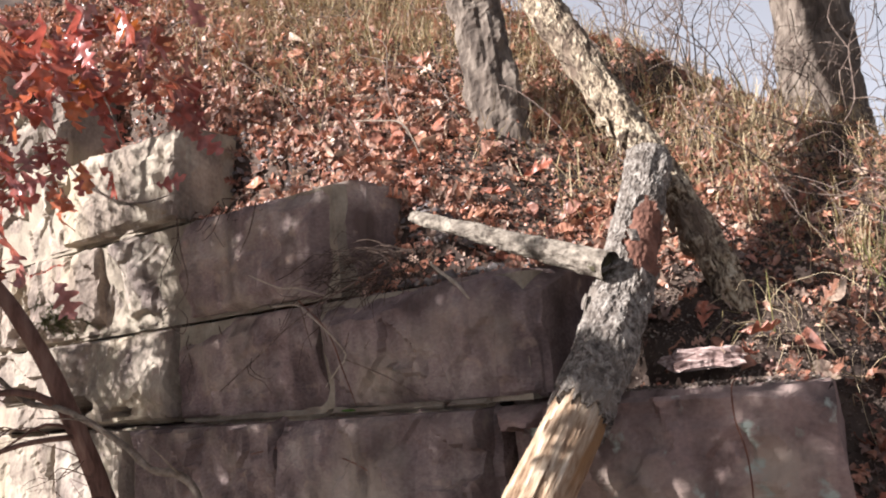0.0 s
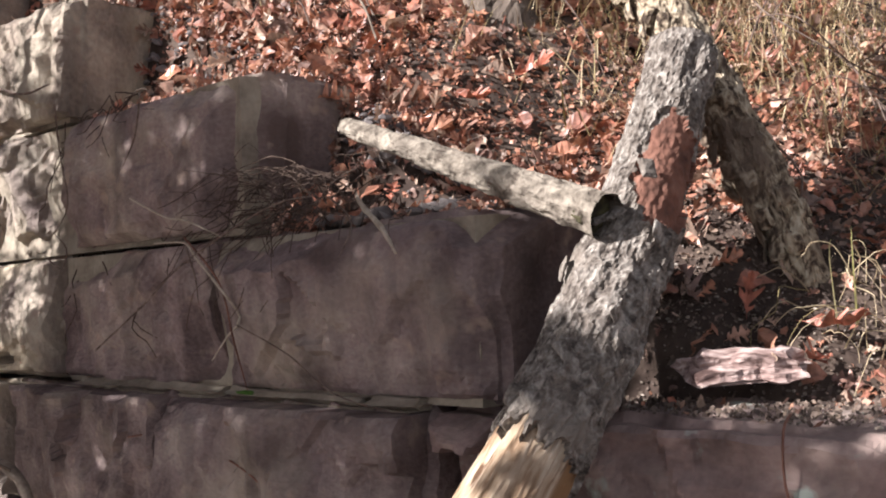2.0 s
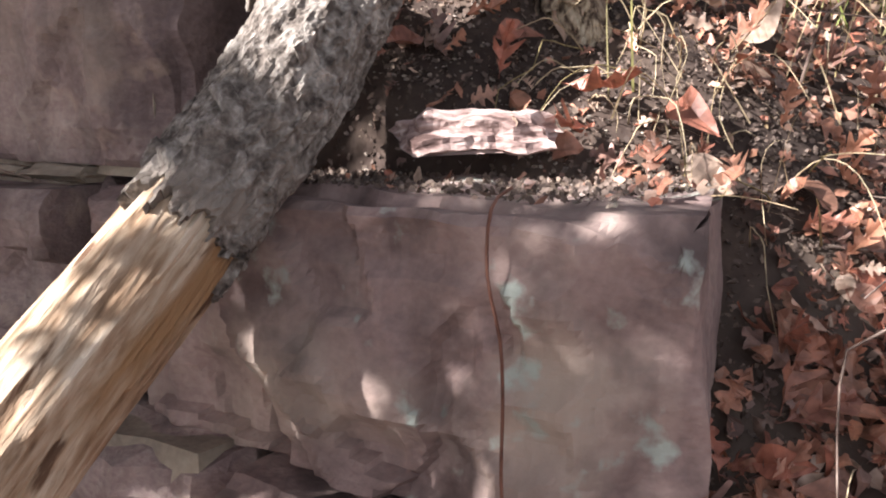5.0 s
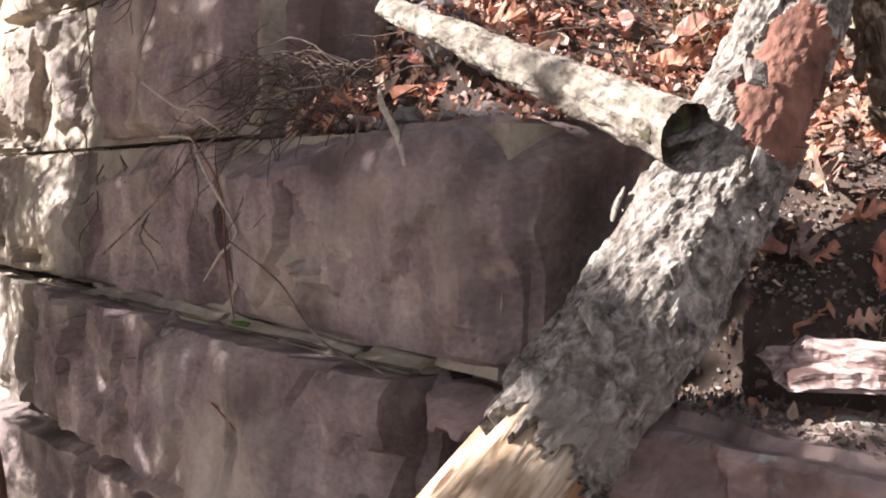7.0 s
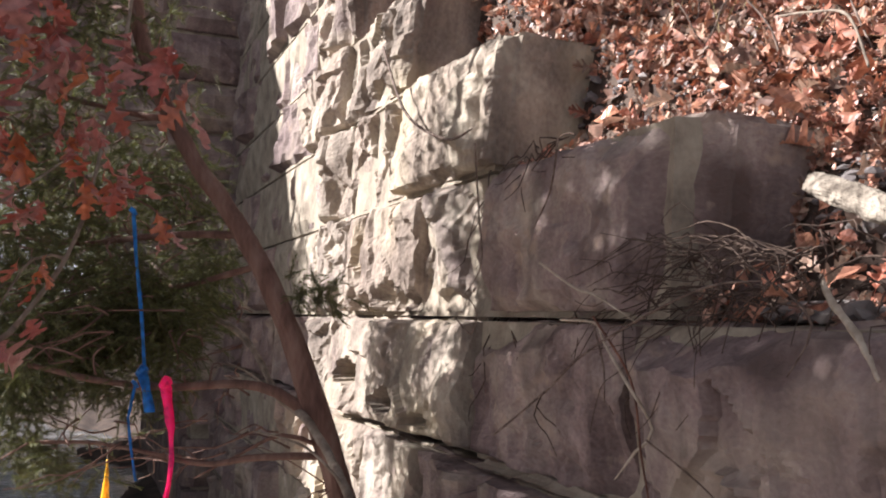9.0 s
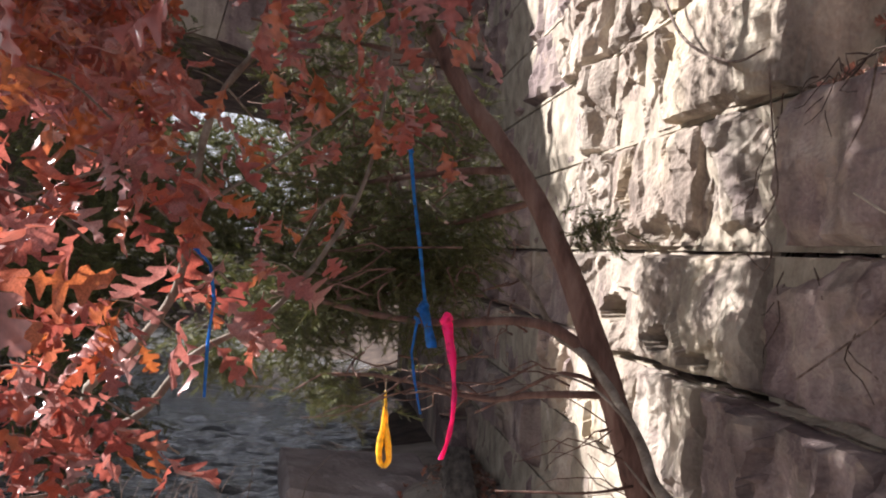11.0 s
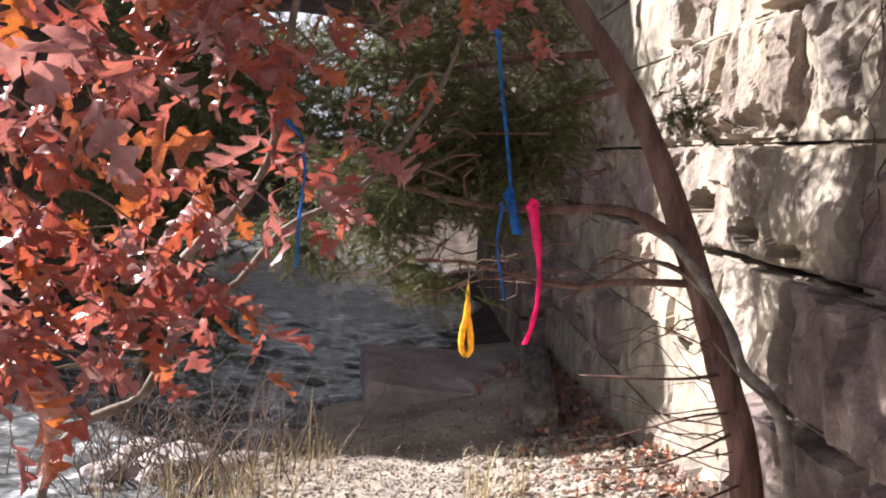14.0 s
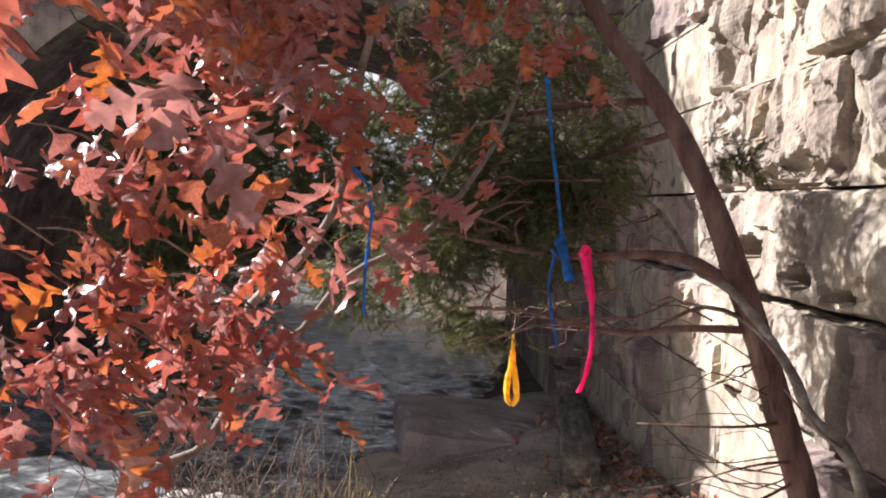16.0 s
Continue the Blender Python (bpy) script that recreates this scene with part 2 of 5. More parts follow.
def axis_steps(lo, hi, fine_lo, fine_hi, fine, grow=1.25):
    out = [fine_lo]
    while out[-1] < fine_hi:
        out.append(out[-1] + fine)
    s = fine
    while out[-1] < hi:
        s = min(s * grow, 25)
        out.append(out[-1] + s)
    s = fine
    left = [fine_lo]
    while left[-1] > lo:
        s = min(s * grow, 25)
        left.append(left[-1] - s)
    return left[:0:-1] + out


gx, gy = axis_steps(-220, 220, -5.5, 2.6, 0.06), axis_steps(-220, 220, -2.6, 3.4, 0.06)
gv = [(x, y, ground_z(x, y)) for y in gy for x in gx]
gn = len(gx)
gf = [(j * gn + i, j * gn + i + 1, (j + 1) * gn + i + 1, (j + 1) * gn + i) for j in range(len(gy) - 1) for i in range(gn - 1)]
ground = tagged(link_mesh("ground", gv, gf, [M_SOIL, M_SAND], smooth=True), "dark soil bank and gravel shore strewn with leaves", "ground", kind="structure")

for poly in ground.data.polygons:
    c_ = poly.center
    if c_.y < (-0.3 if c_.x > -4.5 else 0.1) + 0.25 * noise.noise(c_ * 2) and -9 < c_.x < -1.2:
        poly.material_index = 1


# ---- stones ----
def block_mesh(x0, x1, z0, z1, y0, y1, res, proud, seed, rough=1.0, cham=0.02, holes=(), taper=0.0, bevel=0.0, splits=(), scoops=()):
    """A quarry-faced block: grid box whose front (-y) bulges and breaks into facets; returns verts and faces."""
    nx, ny, nz = (max(2, int(d / res)) for d in (x1 - x0, min(y1 - y0, 0.8), z1 - z0))
    idx, verts, faces = {}, [], []
    so = Vector((seed * 3.7, seed * 1.9, seed * 5.3))
    rp = random.Random(seed * 13 + 5)
    # cleavage planes that cut the quarry face: depth, slope along x and z
    cuts = [(proud * 1.3, 0.5 * (x0 + x1), 0.5 * (z0 + z1), rp.gauss(0, 0.02), rp.gauss(0, 0.04))]
    for _ in range(int((6 if rough > 1.3 else 1) * max(1.0, (x1 - x0)))):
        side_ = rp.choice((-1, 1))
        u_ = rp.random() if rough > 1.3 else 0.5 + side_ * rp.uniform(0.3, 0.5)
        cuts.append((proud * (rp.uniform(1.3, 3.0) if rough > 1.3 else rp.uniform(0.7, 1.4)), lerp(x0, x1, u_), rp.uniform(z0, z1), rp.gauss(0, 0.4) if rough > 1.3 else -side_ * rp.uniform(0.03, 0.12), rp.gauss(0, 0.1)))

    def vert(i, j, k):
        key = (i, j, k)
        if key in idx:
            return idx[key]
        p = Vector((lerp(x0, x1, i / nx), lerp(y0, y1, j / ny), lerp(z0, z1, k / nz)))
        ex, ez = min(p.x - x0, x1 - p.x), min(p.z - z0, z1 - p.z)
        q = p + so
        edge = min(ex, ez)
        if j == 0:
            lift = sstep(0.0, 0.028, edge + 0.02 * fbm(q, 7, 2))
            ds, cs = noise.voronoi(Vector((q.x * 2.6, q.y * 2, q.z * 3.4)) + (0.16 if rough > 1.3 else 0.3) * noise.noise_vector(q * 3))[:2]
            tilt = noise.noise_vector(cs[0] * 4.7)
            off = Vector((q.x * 2.6, 0, q.z * 3.4)) - Vector((cs[0].x, 0, cs[0].z))
            chip = 0.5 * tilt.y + 0.8 * (tilt.x * off.x + tilt.z * off.z)
            plane = sstep(-0.25, 0.15, fbm(q + Vector((9, 2, 4)), 1.3, 2))
            wx_, wz_ = p.x + 0.07 * noise.noise(q * 4), p.z + 0.07 * noise.noise(q * 4 + Vector((5, 5, 5)))
            body = min(c_[0] + c_[3] * (wx_ - c_[1]) + c_[4] * (wz_ - c_[2]) for c_ in cuts) if rough else 0.0
            if rough > 1.3:
                body = 0.5 * body + 0.5 * proud * (0.8 + 0.8 * fbm(q, 1.1, 2))
            body = max(body, -0.03) + 0.012 * fbm(q, 1.4, 2) + rough * (0.075 * chip * plane * (1.0 if rough > 1.3 else 1.4) + 0.008 * fbm(q, 9, 4) + 0.012 * fbm(q, 3.5, 3))
            if rough > 1.3:
                ds, cs = noise.voronoi(Vector((q.x * 6, q.y * 4, q.z * 4.5)) + 0.12 * noise.noise_vector(q * 6))[:2]
                t2 = noise.noise_vector(cs[0] * 3.1)
                body += 0.022 * sstep(-0.1, 0.25, fbm(q + Vector((1, 7, 3)), 2.0, 2)) * (0.6 * t2.y + 1.2 * t2.x * (q.x * 6 - cs[0].x) + 0.8 * t2.z * (q.z * 4.5 - cs[0].z))
            # chips that broke away in thin steps
            hs_ = 2.4 * fbm(Vector((q.x, q.y, q.z * 0.7)) + Vector((2, 6, 1)), 2.3 if rough > 1.3 else 1.6, 3)
            hs_ = math.floor(hs_) + sstep(0.0, 0.1, hs_ - math.floor(hs_))
            body += (0.02 if rough > 1.3 else 0.013 * rough) * hs_
            y = -max(-0.035, lift * body) - 0.004 * fbm(q, 25, 3)
            y += 0.05 * max(0.0, rough - 0.7) * lift * sstep(0.2, 0.34, fbm(Vector((q.x * 1.2, q.y, q.z * 0.8)) + Vector((3, 8, 5)), 3.4, 3))
            for hx, hz, rx, rz, dp in holes:
                hd = math.hypot((p.x - hx) / rx, (p.z - hz) / rz) + 0.25 * noise.noise(q * 14)
                y += dp * (1 - sstep(0.9, 1.05, hd))
            for hx, hz, rx, rz, dp in scoops:
                hd = ((p.x - hx) / rx) ** 2 + ((p.z - hz) / rz) ** 2 + 0.35 * noise.noise(q * 7)
                y += lift * dp * max(0.0, 1 - hd)
            p.y += y
            if bevel:
                p.y += bevel * (1 - sstep(0.0, 0.08, z1 - p.z + 0.04 * noise.noise(q * 6))) + 1.2 * bevel * (1 - sstep(0.0, 0.2, x1 - p.x + 0.1 * fbm(q, 4, 3)))
        else:
            p.y = lerp(verts[vert(i, 0, k)].y, y1, j / ny)
            d = 0.012 * fbm(q, 6, 4) + 0.025 * rough * fbm(q, 2.2, 2)
            if i == 0:
                p.x -= d * 0.4
            elif i == nx:
                p.x += d
            if k == 0:
                p.z -= d * 0.3
            elif k == nz:
                p.z += d * 0.8
        # worn arrises
        if (i in (0, nx)) + (j in (0, ny)) + (k in (0, nz)) >= 2:
            c = cham * (0.6 + 0.8 * abs(noise.noise(q * 5)))
            p.x += c * ((i == 0) - (i == nx))
            p.z += c * ((k == 0) - (k == nz))
            p.y += c * (j == 0)
        if taper and p.x > lerp(x0, x1, 0.3):
            p.x -= taper * (p.y - y0) * sstep(0.3, 1.0, (p.x - x0) / (x1 - x0))
        for pt_, n_ in splits:
            far_ = (p - pt_).dot(n_) + 0.012 * fbm(q, 8, 3) + 0.02 * noise.noise(q * 3)
            if far_ > 0:
                p -= n_ * far_
        idx[key] = len(verts)
        verts.append(p)
        return idx[key]

    def quad(a, b, c, d):
        faces.append((vert(*a), vert(*b), vert(*c), vert(*d)))

    for i in range(nx):
        for k in range(nz):
            quad((i, 0, k), (i + 1, 0, k), (i + 1, 0, k + 1), (i, 0, k + 1))
    quad((0, ny, 0), (0, ny, nz), (nx, ny, nz), (nx, ny, 0))
    for j in range(ny):
        for k in range(nz):
            quad((0, j, k), (0, j, k + 1), (0, j + 1, k + 1), (0, j + 1, k))
            quad((nx, j, k), (nx, j + 1, k), (nx, j + 1, k + 1), (nx, j, k + 1))
        for i in range(nx):
            quad((i, j, 0), (i, j + 1, 0), (i + 1, j + 1, 0), (i + 1, j, 0))
            quad((i, j, nz), (i + 1, j, nz), (i + 1, j + 1, nz), (i, j + 1, nz))
    return verts, faces
# ---- wing wall: courses of quarry-faced sandstone, stepping down to the right ----
wall = tagged(empty("wall_wing"), "stepped sandstone wing wall of big quarry-faced blocks", "wall", kind="structure")
BEDS = [-0.3, 0.56, 1.03, 1.495, 1.96, 2.45, 2.93, 3.4, 3.87, 4.34, 4.8, 5.26, 5.72, 6.2]
# right ends of the courses and the joints leftwards
COURSES = [
    [-0.1, -1.3, -2.5, -3.5, -4.6, -5.7, -6.9, -8.05],
    [0.35, -0.75, -1.6, -2.6, -3.75, -4.9, -6.0, -7.1, -8.05],
    [0.01, -1.05, -2.18, -2.88, -4.0, -5.0, -6.2, -7.2, -8.05],
    [0.22, -0.82, -1.84, -3.6, -4.5, -5.6, -6.7, -8.05],
    [-0.68, -1.72, -2.46, -3.52, -4.6, -5.6, -6.8, -8.05],
    [-1.74, -2.75, -3.6, -4.2, -5.3, -6.4, -7.3, -8.05],
    [-2.76, -3.75, -4.7, -5.7, -6.7, -8.05],
    [-3.72, -4.7, -5.5, -6.6, -7.4, -8.05],
    [-4.66, -5.6, -6.8, -8.05],
    [-5.6, -6.6, -7.3, -8.05],
    [-6.4, -7.2, -8.05],
    [-7.0, -8.05],
]
# corners knocked off the outer blocks: a point on the break and its direction
SPLITS = {
    (3, 0): [(Vector((0.06, -0.03, 1.95)), Vector((0.5, -0.35, 0.79)).normalized()), (Vector((0.2, -0.02, 1.7)), Vector((0.8, -0.6, 0.05)).normalized()), (Vector((-0.3, -0.06, 1.92)), Vector((-0.1, -0.6, 0.8)).normalized())],
    (4, 0): [(Vector((-0.78, -0.04, 2.4)), Vector((0.5, -0.6, 0.62)).normalized()), (Vector((-0.86, -0.06, 2.2)), Vector((0.75, -0.66, -0.1)).normalized())],
    (5, 0): [(Vector((-1.8, -0.05, 2.86)), Vector((0.6, -0.6, 0.5)).normalized())],
    (6, 0): [(Vector((-2.8, -0.05, 3.33)), Vector((0.4, -0.6, 0.7)).normalized())],
    (3, 1): [(Vector((-1.3, -0.05, 1.9)), Vector((-0.15, -0.75, 0.65)).normalized()), (Vector((-1.0, -0.06, 1.6)), Vector((0.3, -0.85, -0.45)).normalized())],
    (2, 1): [(Vector((-0.6, -0.12, 1.2)), Vector((0.35, -0.9, 0.2)).normalized())],
}
# hollows where flakes broke off: x, z, half width, half height, depth
SCOOPS = {
    (3, 0): [(-0.17, 1.99, 0.24, 0.16, 0.03), (0.19, 1.66, 0.08, 0.12, 0.045), (0.3, 1.66, 0.09, 0.15, 0.05), (-0.76, 1.68, 0.05, 0.12, 0.03), (-0.45, 1.52, 0.2, 0.05, 0.02), (0.05, 1.53, 0.16, 0.06, 0.025)],
    (3, 1): [(-0.92, 1.67, 0.07, 0.12, 0.05), (-0.84, 1.6, 0.05, 0.06, 0.035), (-1.5, 1.93, 0.34, 0.08, 0.035), (-1.2, 1.55, 0.2, 0.05, 0.03), (-1.76, 1.66, 0.06, 0.12, 0.03)],
    (4, 0): [(-0.76, 2.2, 0.07, 0.2, 0.03), (-1.55, 2.1, 0.12, 0.12, 0.025), (-1.1, 2.0, 0.25, 0.04, 0.02), (-0.95, 2.42, 0.14, 0.06, 0.025)],
    (4, 1): [(-1.95 - 0.17 * k, 2.0 + 0.012 * (k % 2), 0.09, 0.05, 0.09) for k in range(3)] + [(-1.9, 2.2, 0.16, 0.16, 0.05)],
    (4, 2): [(-2.5 - 0.16 * k, 2.005 + 0.014 * (k % 3), 0.085, 0.05, 0.09) for k in range(6)],
    (5, 0): [(-1.85, 2.7, 0.03, 0.2, 0.03), (-2.2, 2.46, 0.3, 0.05, 0.05)],
    (5, 1): [(-2.9, 2.7, 0.07, 0.16, 0.07), (-3.3, 2.52, 0.14, 0.07, 0.06)],
    (6, 0): [(-2.95, 3.15, 0.08, 0.2, 0.08), (-3.3, 3.0, 0.2, 0.06, 0.06)],
    (2, 2): [(-1.95, 1.28, 0.05, 0.16, 0.08), (-2.1, 1.1, 0.08, 0.12, 0.05)],
    (2, 1): [(-1.4, 1.3, 0.2, 0.12, 0.025), (-0.9, 1.2, 0.16, 0.16, 0.025)],
    (2, 0): [(-0.35, 1.38, 0.2, 0.1, 0.03), (-0.6, 1.25, 0.12, 0.14, 0.025), (-0.1, 1.3, 0.1, 0.12, 0.04)],
}
seed = 1
for ci, joints in enumerate(COURSES):
    z0, z1 = BEDS[ci] + 0.004, BEDS[ci + 1] - 0.004
    for ji, (xr, xl) in enumerate(zip(joints, joints[1:])):
        seed += 1
        near = xr > -4.2 and ci >= 2
        res = 0.014 if -4.3 < xr and ci in (3, 4, 5, 6) else 0.018 if near else 0.05
        depth = 0.55 if ji == 0 else 0.5
        proud = 0.03 + 0.05 * ((seed * 37) % 10) / 10
        holes = ((-2.6, 1.61, 0.15, 0.055, 0.2), (-3.18, 1.7, 0.17, 0.055, 0.2), (-2.26, 1.567, 0.1, 0.026, 0.1)) if ci == 3 and ji == 2 else ()
        bevel = 0.022 if ji == 0 else 0.0
        v, f = block_mesh(xl + 0.004, xr - 0.004, z0, z1, -0.045 if ci <= 2 else 0.0, depth, res, proud, seed, rough=1.0 if (ci, ji) in ((3, 2), (2, 2), (2, 3), (5, 0)) else 1.7 if xr < -1.7 else 1.1, holes=holes, bevel=bevel, splits=SPLITS.get((ci, ji), ()), scoops=SCOOPS.get((ci, ji), ()))
        # blocks in the sunlit stretch take the brighter copy of the stone
        link_mesh("stone", v, f, M_STONE_LIT if -3.95 < xr < -1.7 else M_STONE, wall)
# the lowest step: one big block, broken at its outer corner
v, f = block_mesh(0.03, 1.19, 1.0, 1.49, 0.05, 0.95, 0.013, 0.04, 77, 1.2, 0.02, taper=0.34, scoops=((0.42, 1.1, 0.3, 0.11, 0.05), (0.72, 1.08, 0.16, 0.08, 0.05), (1.0, 1.27, 0.13, 0.07, 0.03), (0.98, 1.15, 0.14, 0.06, 0.03), (0.8, 1.42, 0.3, 0.05, 0.02), (1.12, 1.2, 0.06, 0.2, 0.03)), splits=[(Vector((0.6, -0.005, 1.47)), Vector((0.05, -0.7, 0.72)).normalized()), (Vector((1.08, 0.0, 1.4)), Vector((0.62, -0.6, 0.5)).normalized()), (Vector((1.0, 0.02, 1.2)), Vector((0.5, -0.86, -0.1)).normalized())])
link_mesh("stone", v, f, M_LICHEN, wall)
v, f = block_mesh(0.36, 1.0, 0.56, 0.99, -0.06, 0.6, 0.02, 0.03, 81)
link_mesh("stone", v, f, M_LICHEN, wall)
# mortar core behind the joints
for ci, joints in enumerate(COURSES):
    b0, b1 = BEDS[ci], BEDS[ci + 1]
    v, f = block_mesh(joints[-1] if ci != 3 else -1.84, joints[0] - 0.05, b0, b1 - 0.015, 0.004 if ci > 2 else -0.035, 0.45, 0.07, 0.0, 500 + ci, 0.5, 0.0)
    link_mesh("mortar_bed", v, f, M_MORTAR, wall)
    if ci == 3:
        v, f = block_mesh(joints[-1], -1.85, b0, b1 - 0.015, 0.3, 0.45, 0.07, 0.0, 520, 0.5, 0.0)
        link_mesh("mortar_bed", v, f, M_MORTAR, wall)

# crumbling mortar squeezed out over the offset course
for k, (xa, xb) in enumerate(((-1.7, -0.82), (-0.8, -0.2), (-0.18, 0.0))):
    v, f = block_mesh(xa, xb, 1.478, 1.512, -0.04, 0.05, 0.012, 0.012, 540 + k, 0.6, 0.012)
    link_mesh("mortar_bed", v, f, M_MORTAR, wall)


# ---- round timber ----
def tube(points, radii, sides=20, seg=0.04, seed=0, bark=0.0, ridge=14.0, ends=True, oval=1.0, flake=0.0, patch=None, along=0.45, ragged=0.0):
    """A limb along a smooth line through points; bark: depth of plated relief in metres."""
    pts = [Vector(p) for p in points]
    dense, rad = [], []
    n = len(pts)
    for i in range(n - 1):
        p0, p1, p2, p3 = pts[max(i - 1, 0)], pts[i], pts[i + 1], pts[min(i + 2, n - 1)]
        steps = max(2, int((p2 - p1).length / seg))
        for s in range(steps):
            t = s / steps
            dense.append(0.5 * ((2 * p1) + (p2 - p0) * t + (2 * p0 - 5 * p1 + 4 * p2 - p3) * t * t + (3 * p1 - p0 - 3 * p2 + p3) * t ** 3))
            rad.append(lerp(radii[i], radii[i + 1], t))
    dense.append(pts[-1])
    rad.append(radii[-1])
    verts, faces = [], []
    side = None
    run = 0.0
    for i, (c, r) in enumerate(zip(dense, rad)):
        d = (dense[min(i + 1, len(dense) - 1)] - dense[max(i - 1, 0)]).normalized()
        if side is None:
            side = d.orthogonal().normalized()
        side = (side - d * side.dot(d)).normalized()
        up = d.cross(side)
        run += (dense[i] - dense[i - 1]).length if i else 0
        for k in range(sides):
            a = 2 * math.pi * k / sides
            rr = r
            if bark:
                q = Vector((math.cos(a) * r * ridge, math.sin(a) * r * ridge, run * ridge * along + seed * 9))
                h = 3.0 * fbm(q, 0.75, 4)
                rr += bark * (0.6 * (math.floor(h) + sstep(0.0, 0.13, h - math.floor(h))) + 0.3 * noise.noise(q * 3.3) + 0.12 * (h - math.floor(h)))
                if flake:
                    rr += flake * max(0, noise.noise(q * 0.6 + Vector((7, 3, 1))))
            if ragged and run < ragged * (0.55 + 0.7 * noise.noise(Vector((math.cos(a) * 1.3, math.sin(a) * 1.3, seed))) + 0.4 * noise.noise(Vector((math.cos(a) * 6, math.sin(a) * 6, seed)))):
                rr = r - 0.045
            out = c + (side * math.cos(a) * oval + up * math.sin(a)) * rr
            if patch and sum(((out[n_] - patch[0][n_]) / patch[1][n_]) ** 2 for n_ in range(3)) < 1 + 0.5 * noise.noise(out * 18) + 0.35 * noise.noise(out * 50):
                out = c + (side * math.cos(a) + up * math.sin(a)) * (r - 0.006 + 0.004 * noise.noise(out * 60))
            verts.append(out)
    for i in range(len(dense) - 1):
        for k in range(sides):
            k2 = (k + 1) % sides
            faces.append((i * sides + k, i * sides + k2, (i + 1) * sides + k2, (i + 1) * sides + k))
    if ends:
        for i in (0, len(dense) - 1):
            verts.append(dense[i])
            c = len(verts) - 1
            for k in range(sides):
                k2 = (k + 1) % sides
                faces.append((c, i * sides + k2, i * sides + k) if i == 0 else (c, i * sides + k, i * sides + k2))
    return verts, faces


def add_tube(name, mat_, parent, points, radii, label="", **kw):
    v, f = tube(points, radii, **kw)
    ob = link_mesh(name, v, f, mat_, parent, label, smooth=kw.get("bark", 0) == 0 or kw.get("sides", 20) < 16)
    if kw.get("patch"):
        c, h = kw["patch"]
        for poly in ob.data.polygons:
            q = poly.center
            if sum(((q[n_] - c[n_]) / h[n_]) ** 2 for n_ in range(3)) < 1 + 0.5 * noise.noise(q * 18) + 0.35 * noise.noise(q * 50):
                poly.material_index = 1
    return ob


leaning_log = tagged(empty("leaning_log"), "dead leaning log, flaking grey bark above bare tan wood", "log")
LOG = [(0.456, -0.87, 0.8), (0.456, -0.665, 1.0), (0.45, -0.456, 1.2), (0.459, -0.232, 1.4), (0.465, -0.021, 1.6), (0.456, 0.165, 1.8), (0.458, 0.31, 2.0), (0.463, 0.42, 2.2), (0.465, 0.51, 2.36)]
add_tube("bark", [M_BARK, M_REDBARK], leaning_log, [(0.46, -0.25, 1.385)] + LOG[4:], [0.1, 0.1, 0.103, 0.092, 0.084, 0.075],
         "thick plated grey bark", sides=128, seg=0.006, seed=3, bark=0.007, ridge=42, flake=0.009, along=0.36, ragged=0.16, patch=((0.545, 0.26, 2.05), (0.07, 0.13, 0.165)))
add_tube("bare_wood", M_WOOD, leaning_log, LOG[:4] + [(0.464, -0.07, 1.55)], [0.098, 0.097, 0.096, 0.092, 0.08],
         "barkless tan wood with long cracks", sides=96, seg=0.01, seed=5, bark=0.005, ridge=44, along=0.05)
leaning_trunk = tagged(empty("leaning_tree"), "leaning live tree with sunlit flaky tan bark", "tree")
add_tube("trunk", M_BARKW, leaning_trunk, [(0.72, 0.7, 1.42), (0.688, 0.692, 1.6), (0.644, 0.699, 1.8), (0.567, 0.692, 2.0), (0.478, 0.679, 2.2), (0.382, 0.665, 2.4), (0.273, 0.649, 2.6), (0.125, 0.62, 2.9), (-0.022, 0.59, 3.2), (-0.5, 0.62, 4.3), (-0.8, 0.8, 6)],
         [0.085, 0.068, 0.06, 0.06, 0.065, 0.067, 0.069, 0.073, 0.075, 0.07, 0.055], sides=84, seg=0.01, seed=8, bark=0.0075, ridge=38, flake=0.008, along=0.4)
fallen_log = tagged(empty("fallen_log"), "short pale hollow log lying across the bank", "log")
add_tube("log", M_BIRCH, fallen_log, [(-0.44, 0.16, 2.255), (-0.15, 0.14, 2.15), (0.15, 0.115, 2.037), (0.482, 0.084, 1.92)], [0.024, 0.031, 0.04, 0.05], sides=72, seg=0.007, seed=12, bark=0.0028, ridge=70, ends=False, flake=0.006, along=0.3)
# solid plug inside the log's end, its dark colour stands for depth
v, f = tube([(0.41, 0.091, 1.945), (0.457, 0.086, 1.929)], [0.04, 0.042], sides=24, seg=0.02, bark=0.006, seed=4, ridge=30)
fl = []
rf = random.Random(5)
for k in range(26):
    a, t = rf.uniform(0, 6.28), rf.uniform(0, 1)
    c = Vector((0.461, -0.15, 1.475)).lerp(Vector((0.463, 0.28, 2.0)), t * t)
    o = Vector((math.cos(a), math.sin(a) * 0.72, -math.sin(a) * 0.68)) * 0.097
    fv, ff = block_mesh(-0.02, 0.02, -0.028, 0.028, -0.004, 0.004, 0.008, 0.003, 700 + k, 0.3, 0.004)
    m_ = Matrix.Translation(c + o) @ o.to_track_quat("-Y", "Z").to_matrix().to_4x4() @ pose(0, 0, 0, rf.uniform(-25, 25), rf.uniform(-40, 40), rf.uniform(-25, 25))
    link_mesh("bark_flake", [m_ @ q for q in fv], ff, M_BARK, leaning_log)
